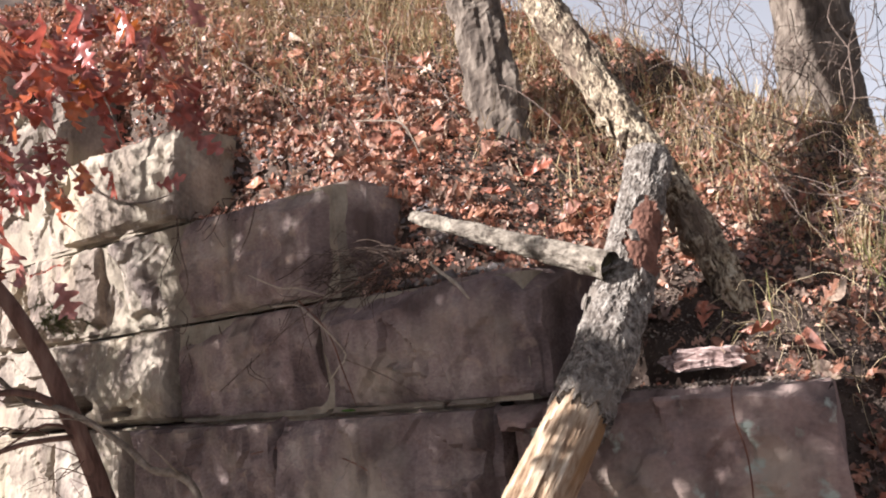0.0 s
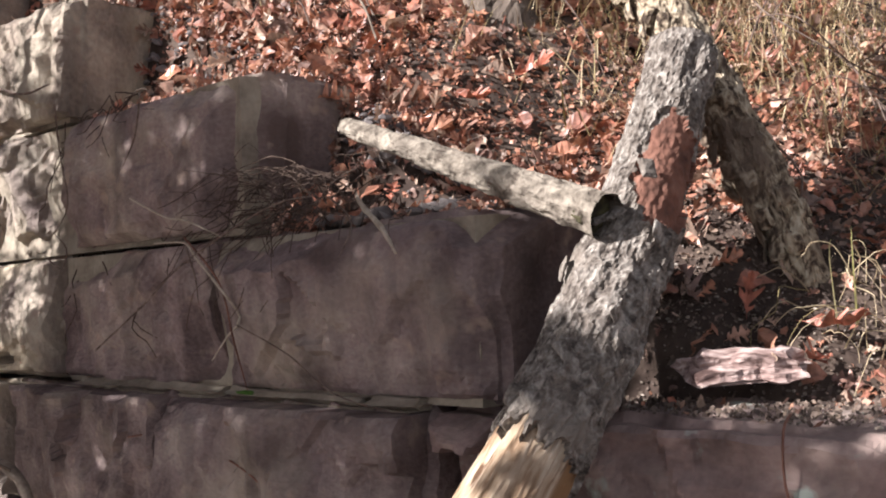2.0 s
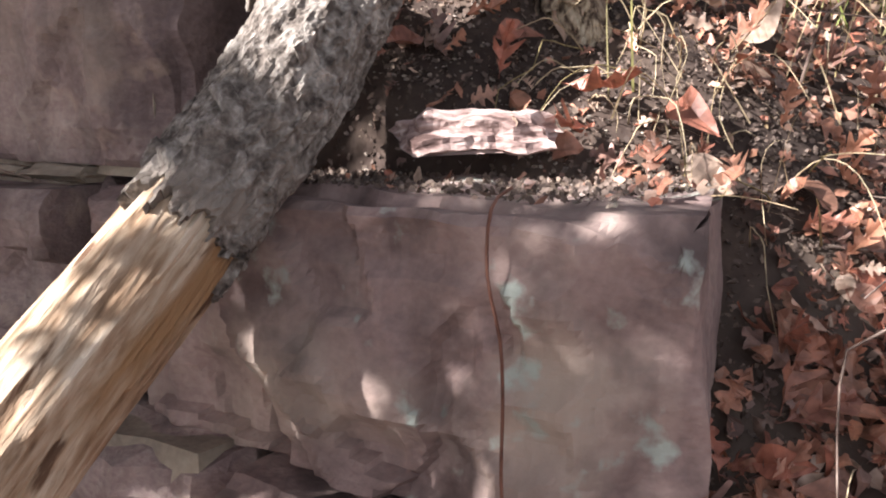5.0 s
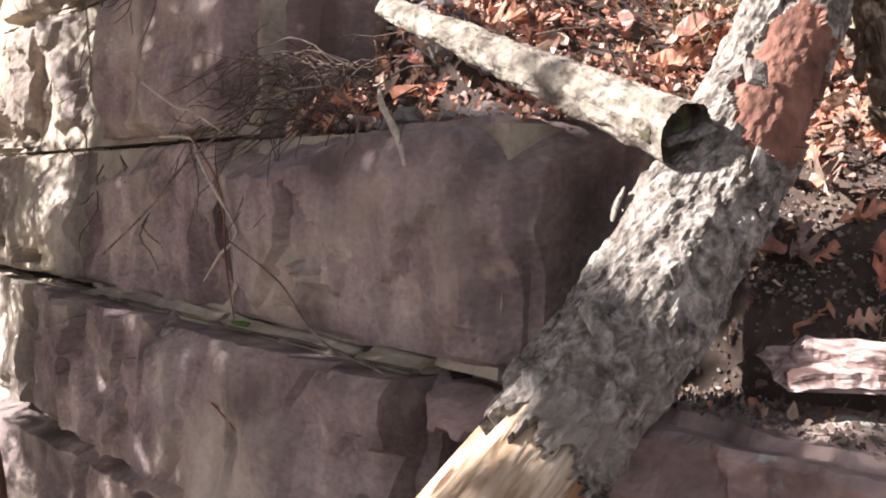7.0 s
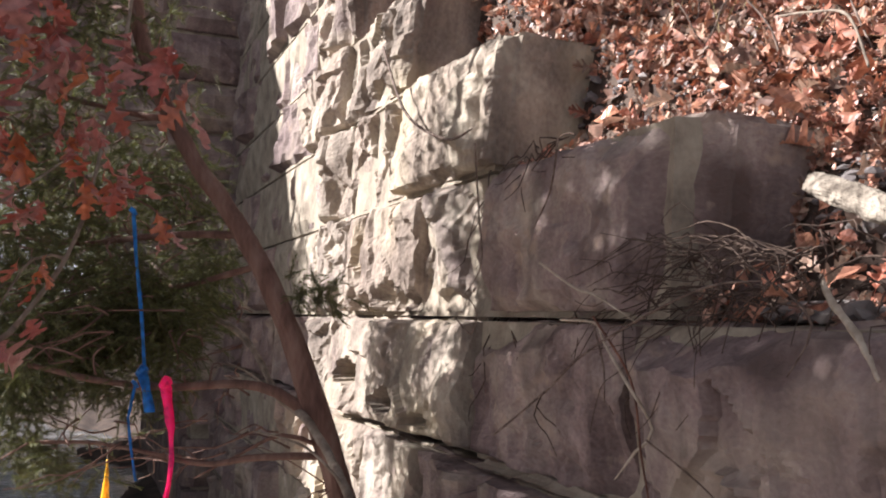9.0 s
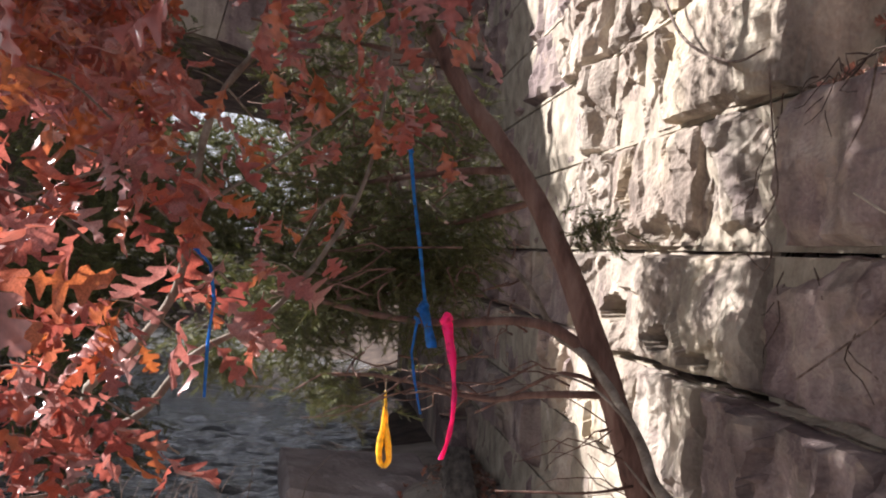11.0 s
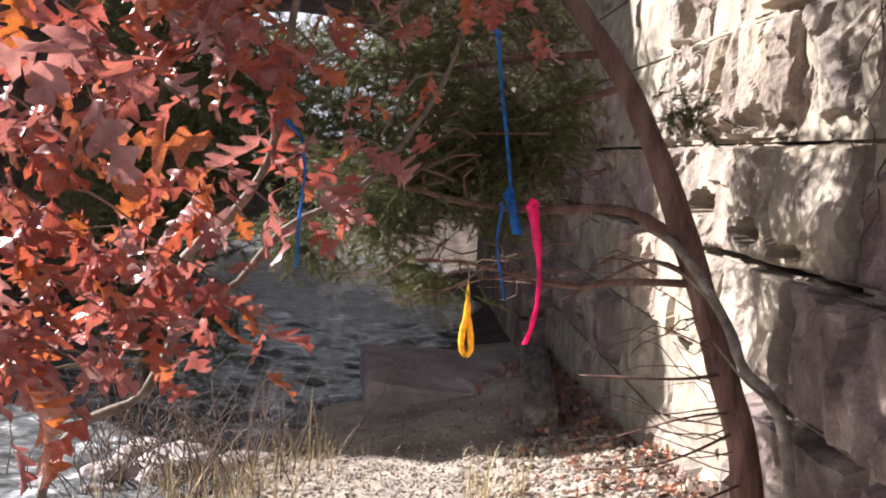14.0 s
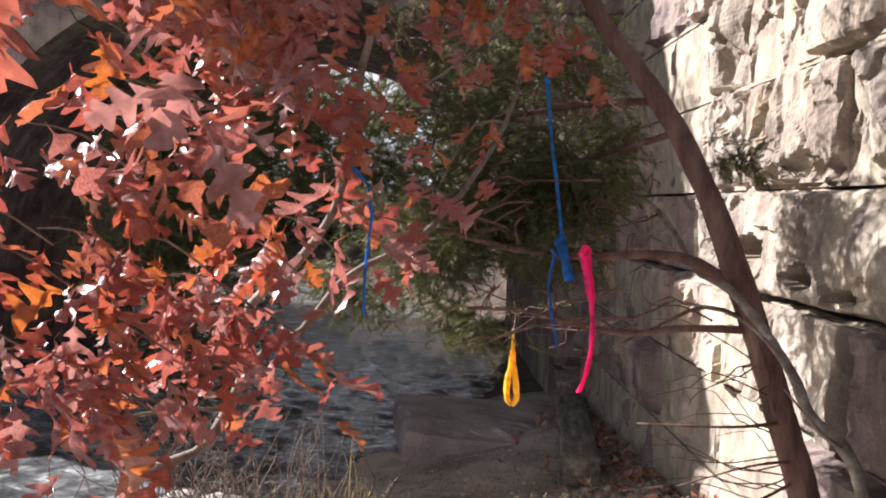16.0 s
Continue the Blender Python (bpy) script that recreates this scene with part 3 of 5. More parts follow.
for k in range(70):
    a, t = rf.uniform(0, 6.28), rf.uniform(0.05, 0.6)
    c = Vector((0.67, 0.7, 1.75)).lerp(Vector((-0.022, 0.59, 3.2)), t) + Vector((0.012, 0.0, 0.0))
    o = Vector((math.cos(a), math.sin(a), math.cos(a) * 0.5)).normalized() * 0.07
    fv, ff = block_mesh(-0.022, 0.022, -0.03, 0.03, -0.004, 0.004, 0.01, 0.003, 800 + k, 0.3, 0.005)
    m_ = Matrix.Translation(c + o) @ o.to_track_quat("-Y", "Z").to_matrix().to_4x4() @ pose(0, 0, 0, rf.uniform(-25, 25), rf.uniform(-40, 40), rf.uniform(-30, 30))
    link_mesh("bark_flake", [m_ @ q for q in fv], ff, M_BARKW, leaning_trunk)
link_mesh("hollow", v, f, M_HOLLOW_SHADE, fallen_log, "rotten, slightly mossy plug, coloured near black for the hollow's shade")
bank_tree = tagged(empty("bank_tree"), "grey-barked tree trunk rising from the leafy bank", "tree")
add_tube("trunk", M_BARKD, bank_tree, [(-0.62, 1.2, 2.45), (-0.68, 1.2, 2.8), (-0.76, 1.22, 3.3), (-0.9, 1.3, 4.2), (-1.1, 1.3, 7)], [0.19, 0.14, 0.125, 0.12, 0.09], sides=40, seg=0.025, seed=15, bark=0.018, ridge=22)
crest_tree = tagged(empty("crest_tree"), "large dark tree trunk on the crest of the bank", "tree")
add_tube("trunk", M_BARKD, crest_tree, [(0.36, 3.0, 2.7), (0.37, 3.0, 3.2), (0.36, 3.05, 4.0), (0.35, 3.1, 9)], [0.27, 0.225, 0.2, 0.15], sides=40, seg=0.03, seed=18, bark=0.02, ridge=18)


# ---- leaves, sprays and scatter ----
def ramp_mat(name, colors, rough=0.5, trans=0.0, island=True, bump=0.15, scale=40, spec=0.4, glow=1.5):
    """Colour picked per leaf from a ramp, mottled by noise; trans: share of light let through."""
    m = bpy.data.materials.new(name)
    m.use_nodes = True
    N, L = m.node_tree.nodes, m.node_tree.links
    bsdf = N["Principled BSDF"]
    bsdf.inputs["Roughness"].default_value, bsdf.inputs["Specular IOR Level"].default_value = rough, spec
    r = N.new("ShaderNodeNewGeometry").outputs["Random Per Island"] if island else N.new("ShaderNodeObjectInfo").outputs["Random"]
    ramp = N.new("ShaderNodeValToRGB")
    els = ramp.color_ramp.elements
    els[0].color, els[1].color = (*colors[0], 1), (*colors[-1], 1)
    for i in range(1, len(colors) - 1):
        els.new(i / (len(colors) - 1)).color = (*colors[i], 1)
    L.new(r, ramp.inputs[0])
    tc = N.new("ShaderNodeTexCoord")
    ns = N.new("ShaderNodeTexNoise")
    ns.inputs["Scale"].default_value, ns.inputs["Detail"].default_value = scale, 5
    L.new(tc.outputs["Object"], ns.inputs["Vector"])
    mr = N.new("ShaderNodeMapRange")
    mr.inputs[1].default_value, mr.inputs[2].default_value, mr.inputs[3].default_value, mr.inputs[4].default_value = 0.3, 0.7, 0.55, 1.35
    L.new(ns.outputs["Fac"], mr.inputs[0])
    hs = N.new("ShaderNodeHueSaturation")
    L.new(ramp.outputs[0], hs.inputs["Color"])
    L.new(mr.outputs[0], hs.inputs["Value"])
    L.new(hs.outputs[0], bsdf.inputs["Base Color"])
    bp = N.new("ShaderNodeBump")
    bp.inputs["Strength"].default_value, bp.inputs["Distance"].default_value = bump, 0.004
    L.new(ns.outputs["Fac"], bp.inputs["Height"])
    L.new(bp.outputs[0], bsdf.inputs["Normal"])
    if trans:
        tr = N.new("ShaderNodeBsdfTranslucent")
        h2 = N.new("ShaderNodeHueSaturation")
        h2.inputs["Hue"].default_value, h2.inputs["Saturation"].default_value, h2.inputs["Value"].default_value = 0.503, 1.1, glow
        L.new(hs.outputs[0], h2.inputs["Color"])
        L.new(h2.outputs[0], tr.inputs[0])
        ms = N.new("ShaderNodeMixShader")
        ms.inputs[0].default_value = trans
        L.new(bsdf.outputs[0], ms.inputs[1])
        L.new(tr.outputs[0], ms.inputs[2])
        L.new(ms.outputs[0], N["Material Output"].inputs[0])
    return m


OAK_TONES = [(0.27, 0.074, 0.064), (0.37, 0.1, 0.064), (0.25, 0.09, 0.085), (0.45, 0.145, 0.055), (0.31, 0.1, 0.084), (0.36, 0.2, 0.18), (0.33, 0.085, 0.067)]
M_OAK = ramp_mat("oak_leaf", OAK_TONES, 0.3, 0.3, False, spec=0.65)
M_OAKJ = ramp_mat("oak_leaf_far", OAK_TONES, 0.3, 0.3, True, spec=0.65)
M_LITTER = ramp_mat("leaf_litter", [(0.24, 0.1, 0.068), (0.43, 0.21, 0.13), (0.11, 0.065, 0.05), (0.54, 0.4, 0.3), (0.36, 0.13, 0.08), (0.2, 0.13, 0.105), (0.5, 0.23, 0.14), (0.15, 0.085, 0.066)], 0.42, 0.12, True)
M_STRAW = ramp_mat("straw", [(0.42, 0.33, 0.19), (0.56, 0.46, 0.3), (0.3, 0.21, 0.12), (0.24, 0.2, 0.08)], 0.7, 0.15, True)
M_GRASS = ramp_mat("grass", [(0.16, 0.2, 0.05), (0.3, 0.3, 0.1), (0.4, 0.34, 0.17), (0.12, 0.17, 0.05)], 0.6, 0.25, True)
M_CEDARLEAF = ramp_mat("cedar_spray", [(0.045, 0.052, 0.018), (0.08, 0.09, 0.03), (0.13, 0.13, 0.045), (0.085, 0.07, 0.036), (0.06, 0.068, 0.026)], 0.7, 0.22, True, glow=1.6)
M_TWIG = mat("twig", [(0.05, 0.036, 0.029), (0.14, 0.1, 0.08), (0.25, 0.195, 0.16)], 30, 0.9, 0.2)
M_PALETWIG = mat("pale_twig", [(0.28, 0.23, 0.17), (0.5, 0.43, 0.34)], 30, 0.8, 0.2)
M_PEBBLE = mat("pebble", [(0.13, 0.105, 0.082), (0.29, 0.245, 0.195), (0.46, 0.41, 0.33)], 10, 0.85, 0.3, rand=0.5, island=True)
M_SHALE = mat("grey_shale", [(0.08, 0.07, 0.067), (0.16, 0.14, 0.132), (0.25, 0.222, 0.205)], 9, 0.9, 0.6, rand=0.4)


def leaf_variant(r, curl, droop, fold):
    """Lobed oak leaf, 1 long, stalk at the origin, lying along +x."""
    st = [(0, 0.008), (0.16, 0.008), (0.2, 0.05), (0.25, 0.17), (0.3, 0.2), (0.34, 0.07), (0.4, 0.06), (0.45, 0.26), (0.5, 0.33), (0.55, 0.28), (0.59, 0.08), (0.65, 0.07), (0.7, 0.22), (0.75, 0.25), (0.8, 0.17), (0.84, 0.08), (0.9, 0.12), (0.95, 0.09), (1.0, 0.015)]
    verts, faces = [], []
    tw, so = r.uniform(-0.9, 0.9), r.uniform(0, 50)
    for t, w in st:
        w *= r.uniform(0.8, 1.15)
        for s in (-1, -0.5, 0, 0.5, 1):
            x, y = t + 0.35 * w * abs(s) - (0.06 if s else 0), s * w
            z = curl * (y * y) * 3 + droop * t * t + fold * abs(y) + tw * y * t * 0.8 + 0.16 * noise.noise(Vector((x * 3.5, y * 4.5, so)))
            verts.append((x, y, z))
    for i in range(len(st) - 1):
        a = i * 5
        faces += [(a + k, a + 5 + k, a + 6 + k, a + 1 + k) for k in range(4)]
    return verts, faces


def oval_variant(r):
    """Plain ovate leaf, crumpled."""
    verts, faces = [], []
    a, b, c = r.uniform(-0.8, 0.8), r.uniform(-1.2, 1.6), r.uniform(0, 6)
    for i in range(8):
        t = i / 7
        w = 0.32 * math.sin(math.pi * t ** 0.85) + 0.004
        for s in (-1, 0, 1):
            verts.append((t, s * w, a * t * t + b * (w * s) ** 2 * 2 + 0.06 * math.sin(t * 9 + c + s)))
    for i in range(7):
        k = i * 3
        faces += [(k, k + 3, k + 4, k + 1), (k + 1, k + 4, k + 5, k + 2)]
    return verts, faces


def chip_variant(r):
    n = r.randint(4, 6)
    verts = [(math.cos(2 * math.pi * k / n) * r.uniform(0.4, 1), math.sin(2 * math.pi * k / n) * r.uniform(0.3, 0.7), r.uniform(-0.25, 0.25)) for k in range(n)]
    return verts, [tuple(range(n))]


def blade_variant(r, bend, wid):
    verts, faces = [], []
    k = 6
    for i in range(k + 1):
        t = i / k
        w = wid * (1 - t * 0.85)
        x, z = t - 0.35 * bend * t * t, bend * 0.5 * math.sin(t * 2.2)
        verts += [(x, -w, z), (x, w, z + w * 0.5)]
        if i:
            a = 2 * i
            faces.append((a - 2, a - 1, a + 1, a))
    return verts, faces


def rock_variant(r, squash=0.6):
    verts, faces = [], []
    bm = bmesh.new()
    bmesh.ops.create_icosphere(bm, subdivisions=1, radius=1)
    sx, sy, sz = r.uniform(0.7, 1.2), r.uniform(0.5, 0.9), squash * r.uniform(0.6, 1.1)
    o = Vector((r.uniform(0, 90), 3, 1))
    for v_ in bm.verts:
        d = 1 + 0.5 * noise.noise(v_.co * 0.9 + o)
        v_.co = Vector((v_.co.x * sx, v_.co.y * sy, v_.co.z * sz)) * d
    bm.verts.ensure_lookup_table()
    verts = [tuple(v_.co) for v_ in bm.verts]
    faces = [tuple(v_.index for v_ in f_.verts) for f_ in bm.faces]
    bm.free()
    return verts, faces


def bulk(name, variants, mats, material, parent=None, label="", smooth=False):
    """One mesh out of many placed copies of the variants."""
    arrs = [np.array(v_, dtype=float) for v_, _ in variants]
    verts, faces, n0 = [], [], 0
    for i, m_ in mats:
        a = np.array(m_)
        verts.append(arrs[i] @ a[:3, :3].T + a[:3, 3])
        faces += [tuple(n0 + k for k in f_) for f_ in variants[i][1]]
        n0 += len(arrs[i])
    return link_mesh(name, np.concatenate(verts).tolist(), faces, material, parent, label, smooth)


rng = random.Random(7)
LEAVES = [leaf_variant(rng, rng.uniform(-1.0, 1.6), rng.uniform(-0.7, 0.7), rng.uniform(-0.3, 0.9)) for _ in range(14)]
LEAVES += [oval_variant(rng) for _ in range(8)]
CHIPS = [chip_variant(rng) for _ in range(10)]
BLADES = [blade_variant(rng, rng.uniform(0.1, 1.1), rng.uniform(0.006, 0.012)) for _ in range(10)]
ROCKS = [rock_variant(rng) for _ in range(10)]


def slope_at(x, y):
    e = 0.05
    return Vector(((ground_z(x - e, y, False) - ground_z(x + e, y, False)) / (2 * e), (ground_z(x, y - e, False) - ground_z(x, y + e, False)) / (2 * e), 1)).normalized()


def lie(x, y, z, size, r, tilt=0.5, lift=0.0):
    n_ = slope_at(x, y) + Vector((r.uniform(-tilt, tilt), r.uniform(-tilt, tilt), 0))
    q = n_.normalized().to_track_quat("Z", "Y")
    return Matrix.Translation((x, y, z + lift)) @ q.to_matrix().to_4x4() @ Matrix.Rotation(r.uniform(0, 6.28), 4, "Z") @ Matrix.Scale(size, 4)


def wall_top(x):
    for xr, z in ((1.1, 1.49), (0.22, 1.96), (-0.68, 2.45), (-1.74, 2.93), (-2.76, 3.4), (-3.72, 3.87), (-4.66, 4.34)):
        top = z
        if x > xr:
            return prev if xr < 1.1 else 0.0
        prev = z
    return top


def rest_z(x, y):
    """Height of soil or of a wall step, None where the face of the wall would be."""
    g = ground_z(x, y)
    if x < 1.1 and y < 0.55:
        t = wall_top(x)
        if y < 0.05 or (g < t + 0.004 and y > 0.5):
            return None
        return max(g, t + 0.004)
    return g


lit = []


def strew(count, xs, ys, sizes, tilt, peak=None, keep=-9.0):
    for _ in range(count):
        x = rng.uniform(*xs)
        y = rng.triangular(ys[0], ys[1], peak) if peak is not None else rng.uniform(*ys)
        z = rest_z(x, y)
        if z is None or (x < 1.1 and 0.05 < y < 0.4 and z - wall_top(x) < 0.01 and rng.random() < 0.75) or (0.3 < x < 1.15 and y < 0.75 and rng.random() < (1.0 if y < 0.3 else 0.65)):
            continue
        if (-0.62 < x < 0.25 and y < 0.4 and rng.random() < 0.85) or (x > 0.55 and y > 0.5 and rng.random() < 0.5):
            continue
        if fbm((x, y, 2.2), 1.3, 3) < keep and rng.random() < 0.7:
            continue
        lit.append((rng.randrange(len(LEAVES)), lie(x, y, z, rng.choice(sizes), rng, tilt, rng.uniform(0.004, 0.04))))


# leaf litter on the bank and at its foot
strew(19000, (-4.4, 3.0), (0.06, 4.6), (0.03, 0.04, 0.05, 0.065, 0.08, 0.11), 1.2, 0.5, -0.2)
strew(6500, (-4.4, 0.3), (0.14, 0.6), (0.03, 0.04, 0.055, 0.075), 1.3)
strew(2600, (1.1, 2.6), (-0.9, 0.9), (0.035, 0.05, 0.065, 0.08, 0.11), 0.9)
for _ in range(560):
    x, y = rng.uniform(-0.6, 1.25), rng.uniform(-0.75, -0.1)
    lit.append((rng.randrange(22), lie(x, y, ground_z(x, y), rng.choice((0.04, 0.06, 0.09)), rng, 0.7, rng.uniform(0.005, 0.03))))
for _ in range(1300):
    x = rng.uniform(-7.5, -1.2)
    y = -abs(rng.gauss(0.1, 0.26)) - 0.06
    lit.append((rng.randrange(22), lie(x, y, ground_z(x, y), rng.choice((0.03, 0.05, 0.08)), rng, 0.7, rng.uniform(0.004, 0.02))))
for _ in range(70):
    x, y = rng.gauss(-0.5, 0.12), rng.uniform(0.0, 0.32)
    lit.append((rng.randrange(22), lie(x, y, 1.975 + max(0.0, hill(x, y) - 1.975) * sstep(0.08, 0.36, y) + rng.uniform(0, 0.05), rng.choice((0.03, 0.05, 0.07)), rng, 1.2, 0.0)))
tagged(bulk("leaf_litter", LEAVES, lit, M_LITTER), "brown and orange fallen oak leaves covering the bank", "leaves", kind="stuff")
bits = []
for _ in range(64000):
    x, y = rng.uniform(-4.2, 2.8), rng.triangular(-0.5, 3.6, 0.4)
    z = rest_z(x, y)
    if z is None or (y < 0.05 and x < 1.1) or (0.28 < x < 1.2 and y < 0.85 and rng.random() < 0.92):
        continue
    bits.append((rng.randrange(10), lie(x, y, z, rng.choice((0.006, 0.01, 0.014, 0.018, 0.024)), rng, 1.1, rng.uniform(0.001, 0.022))))
tagged(bulk("leaf_crumbs", CHIPS, bits, M_LITTER), "broken leaf bits and bark crumbs on the soil", "debris", kind="stuff")

crumbs = []
for _ in range(7000):
    x, y = rng.uniform(0.28, 1.25), rng.uniform(0.07, 0.95)
    crumbs.append((rng.randrange(10), lie(x, y, max(ground_z(x, y), 1.494 if y < 0.5 and x < 1.0 else 0), rng.uniform(0.003, 0.013), rng, 1.3, rng.uniform(0.001, 0.012))))
M_CRUMB = ramp_mat("soil_crumb", [(0.05, 0.035, 0.028), (0.11, 0.08, 0.062), (0.2, 0.15, 0.12), (0.07, 0.05, 0.04), (0.2, 0.15, 0.11)], 0.9, 0.0, True)
tagged(bulk("soil_crumbs", CHIPS, crumbs, M_CRUMB), "dark crumbly soil and bark bits beside the log", "debris", kind="stuff")

# dry grass and straw
straw = []
for _ in range(24000):
    x, y = rng.uniform(-4.2, 2.8), rng.triangular(0.3, 3.4, 1.9)
    if y < 0.5 and x < 1.1:
        continue
    dens = fbm((x, y, 7.2), 0.9, 3) + (0.5 if y > 1.3 and x < 0.5 else 0)
    if dens < rng.uniform(-0.3, 0.45):
        continue
    m_ = Matrix.Translation((x, y, ground_z(x, y) + 0.005)) @ Matrix.Rotation(rng.uniform(0, 6.28), 4, "Z") @ Matrix.Rotation(rng.choice((1, 1, 1, 2.6)) * -rng.uniform(-0.3, 0.5), 4, "Y") @ Matrix.Scale(rng.uniform(0.1, 0.32), 4)
    straw.append((rng.randrange(10), m_))
tagged(bulk("dry_grass", BLADES, straw, M_STRAW), "matted dry straw-coloured grass on the bank", "grass", kind="stuff")
green = []
for _ in range(1500):
    x, y = (rng.uniform(0.9, 3.0), rng.uniform(0.9, 3.4)) if rng.random() < 0.93 else (rng.gauss(0.95, 0.08), rng.gauss(0.5, 0.06))
    if fbm((x, y, 3.2), 1.4, 2) < -0.05:
        continue
    m_ = Matrix.Translation((x, y, ground_z(x, y) + 0.005)) @ Matrix.Rotation(rng.uniform(0, 6.28), 4, "Z") @ Matrix.Rotation(-rng.uniform(0.6, 1.5), 4, "Y") @ Matrix.Scale(rng.uniform(0.1, 0.3), 4)
    green.append((rng.randrange(10), m_))
tagged(bulk("green_grass", BLADES, green, M_GRASS), "thin yellow-green grass blades on the bank", "grass", kind="stuff")


def arc(name, mat_, parent, p0, p1, rise, r0, r1, r, wob=0.04, n=5, sides=5):
    a, b = Vector(p0), Vector(p1)
    pts = []
    for i in range(n + 1):
        t = i / n
        pts.append(a.lerp(b, t) + Vector((r.gauss(0, wob), r.gauss(0, wob), rise * 4 * t * (1 - t) + r.gauss(0, wob))))
    pts[0] = a
    return tube(pts, [lerp(r0, r1, i / n) for i in range(n + 1)], sides=sides, seg=0.05)


def joined(name, pieces, mat_, parent=None, label=""):
    verts, faces = [], []
    for v_, f_ in pieces:
        n0 = len(verts)
        verts += v_
        faces += [tuple(k + n0 for k in ff) for ff in f_]
    return link_mesh(name, verts, faces, mat_, parent, label, True)


# long dry stems hanging over the step
tw = []
for _ in range(32):
    x, y = rng.gauss(0.86, 0.1), rng.gauss(0.66, 0.1)
    z = ground_z(x, y)
    tw.append(arc("stem", None, None, (x, y, z), (x + rng.gauss(0.06, 0.16), y - rng.uniform(0.08, 0.34), z + rng.uniform(-0.16, 0.04)), rng.uniform(0.03, 0.12), 0.0018, 0.0008, rng, 0.008, 5, 4))
tagged(joined("dry_stems", tw, M_STRAW), "long thin straw stems arching over the soil", "grass", kind="stuff")

# brambles and bare twigs on the bank and along the crest
tw = []
for _ in range(260):
    x, y = rng.uniform(-3.2, 3.2), rng.uniform(0.5, 3.6)
    if x < 0.6 and rng.random() < 0.45:
        continue
    z = ground_z(x, y)
    L_ = rng.uniform(0.3, 1.1)
    a = rng.uniform(0, 6.28)
    tw.append(arc("twig", None, None, (x, y, z), (x + L_ * math.cos(a), y + L_ * math.sin(a) * 0.6, ground_z(x + L_ * math.cos(a), y + L_ * math.sin(a) * 0.6) + rng.uniform(0, 0.25)), rng.uniform(0.02, 0.3), 0.004, 0.0015, rng))
tagged(joined("bramble_twigs", tw, M_TWIG), "thin arching bare bramble stems over the bank", "brambles", kind="stuff")
tw = []
for _ in range(110):
    x = rng.uniform(-1.2, 2.6)
    y = rng.uniform(2.4, 3.6)
    z = ground_z(x, y)
    h = rng.uniform(0.35, 1.1)
    top = (x + rng.uniform(-0.4, 0.4), y, z + h)
    tw.append(arc("twig", None, None, (x, y, z), top, 0.05, 0.005, 0.002, rng, 0.05))
    for _k in range(4):
        t = rng.uniform(0.3, 0.95)
        b = Vector((x, y, z)).lerp(Vector(top), t)
        tw.append(arc("twig", None, None, b, b + Vector((rng.uniform(-0.35, 0.35), rng.uniform(-0.1, 0.1), rng.uniform(0.05, 0.3))), 0.02, 0.0025, 0.001, rng, 0.02, 3, 4))
tagged(joined("crest_brush", tw, M_TWIG), "tangle of bare twigs along the crest", "brush", kind="stuff")


# ---- things on the wall steps ----
bark_plate = tagged(empty("bark_plate"), "fallen slab of pinkish-grey bark lying on the stone", "bark")
M_PLATE = mat("fallen_bark", [(0.09, 0.055, 0.047), (0.27, 0.185, 0.163), (0.43, 0.325, 0.29), (0.56, 0.455, 0.41)], 40, 0.95, 1.2, 120, 9, (0.35, 1, 1), warp=0.6, span=(0.48, 0.86))
for k in range(4):
    v, f = block_mesh(-0.125 + 0.012 * k, 0.125 - 0.01 * k, -0.055 + 0.012 * k, 0.055 - 0.012 * k, -0.012, 0.012, 0.012, 0.006, 300 + k, 0.5, 0.012)
    for q in v:
        q.x += 0.05 * noise.noise(Vector((q.z * 24, k * 3.1, 0.5))) * (1 if abs(q.x) > 0.09 else 0.2)
        q.z += (0.03 * noise.noise(Vector((q.x * 11, k * 2.3, 4.5))) + 0.012 * noise.noise(Vector((q.x * 34, k * 2.3, 1.5)))) * (1 if abs(q.z) > 0.03 else 0.3)
        q.y += 0.012 * noise.noise(Vector((q.x * 7, q.z * 7, k)))
    layer = link_mesh("bark_layer", v, f, M_PLATE, bark_plate)
    layer.matrix_world = pose(0.7, 0.255, 1.578 + 0.005 * k, 0, 0, 36) @ pose(0, 0, 0, -64, 2 * k, 2 * k)

rubble = []
for k in range(80):
    x, y = rng.gauss(-0.28, 0.2), rng.uniform(0.06, 0.36)
    s_ = rng.choice((0.016, 0.022, 0.03, 0.04, 0.055))
    z = max(1.965, ground_z(x, y)) + s_ * 0.3
    st = bulk("rubble_stone", ROCKS, [(k % 10, Matrix.Rotation(rng.uniform(0, 6), 4, "Z") @ Matrix.Scale(s_, 4))], M_SHALE)
    st.matrix_world = pose(x, y, z, rng.uniform(-25, 25), rng.uniform(-25, 25), 0)
    tagged(st, "small angular grey stone on the wall step", "stone", "rubble on the step")
grit = []
for _ in range(700):
    x, y = rng.uniform(0.34, 1.05), rng.uniform(0.08, 0.6)
    grit.append((rng.randrange(10), pose(x, y, max(1.492 if y < 0.5 else 0, ground_z(x, y)) + 0.003, rng.uniform(0, 60), 0, rng.uniform(0, 360)) @ Matrix.Scale(rng.choice((0.002, 0.003, 0.004, 0.007)), 4)))
tagged(bulk("grit", ROCKS, grit, M_PEBBLE), "loose grit and small yellow pebbles on the step", "gravel", kind="stuff")
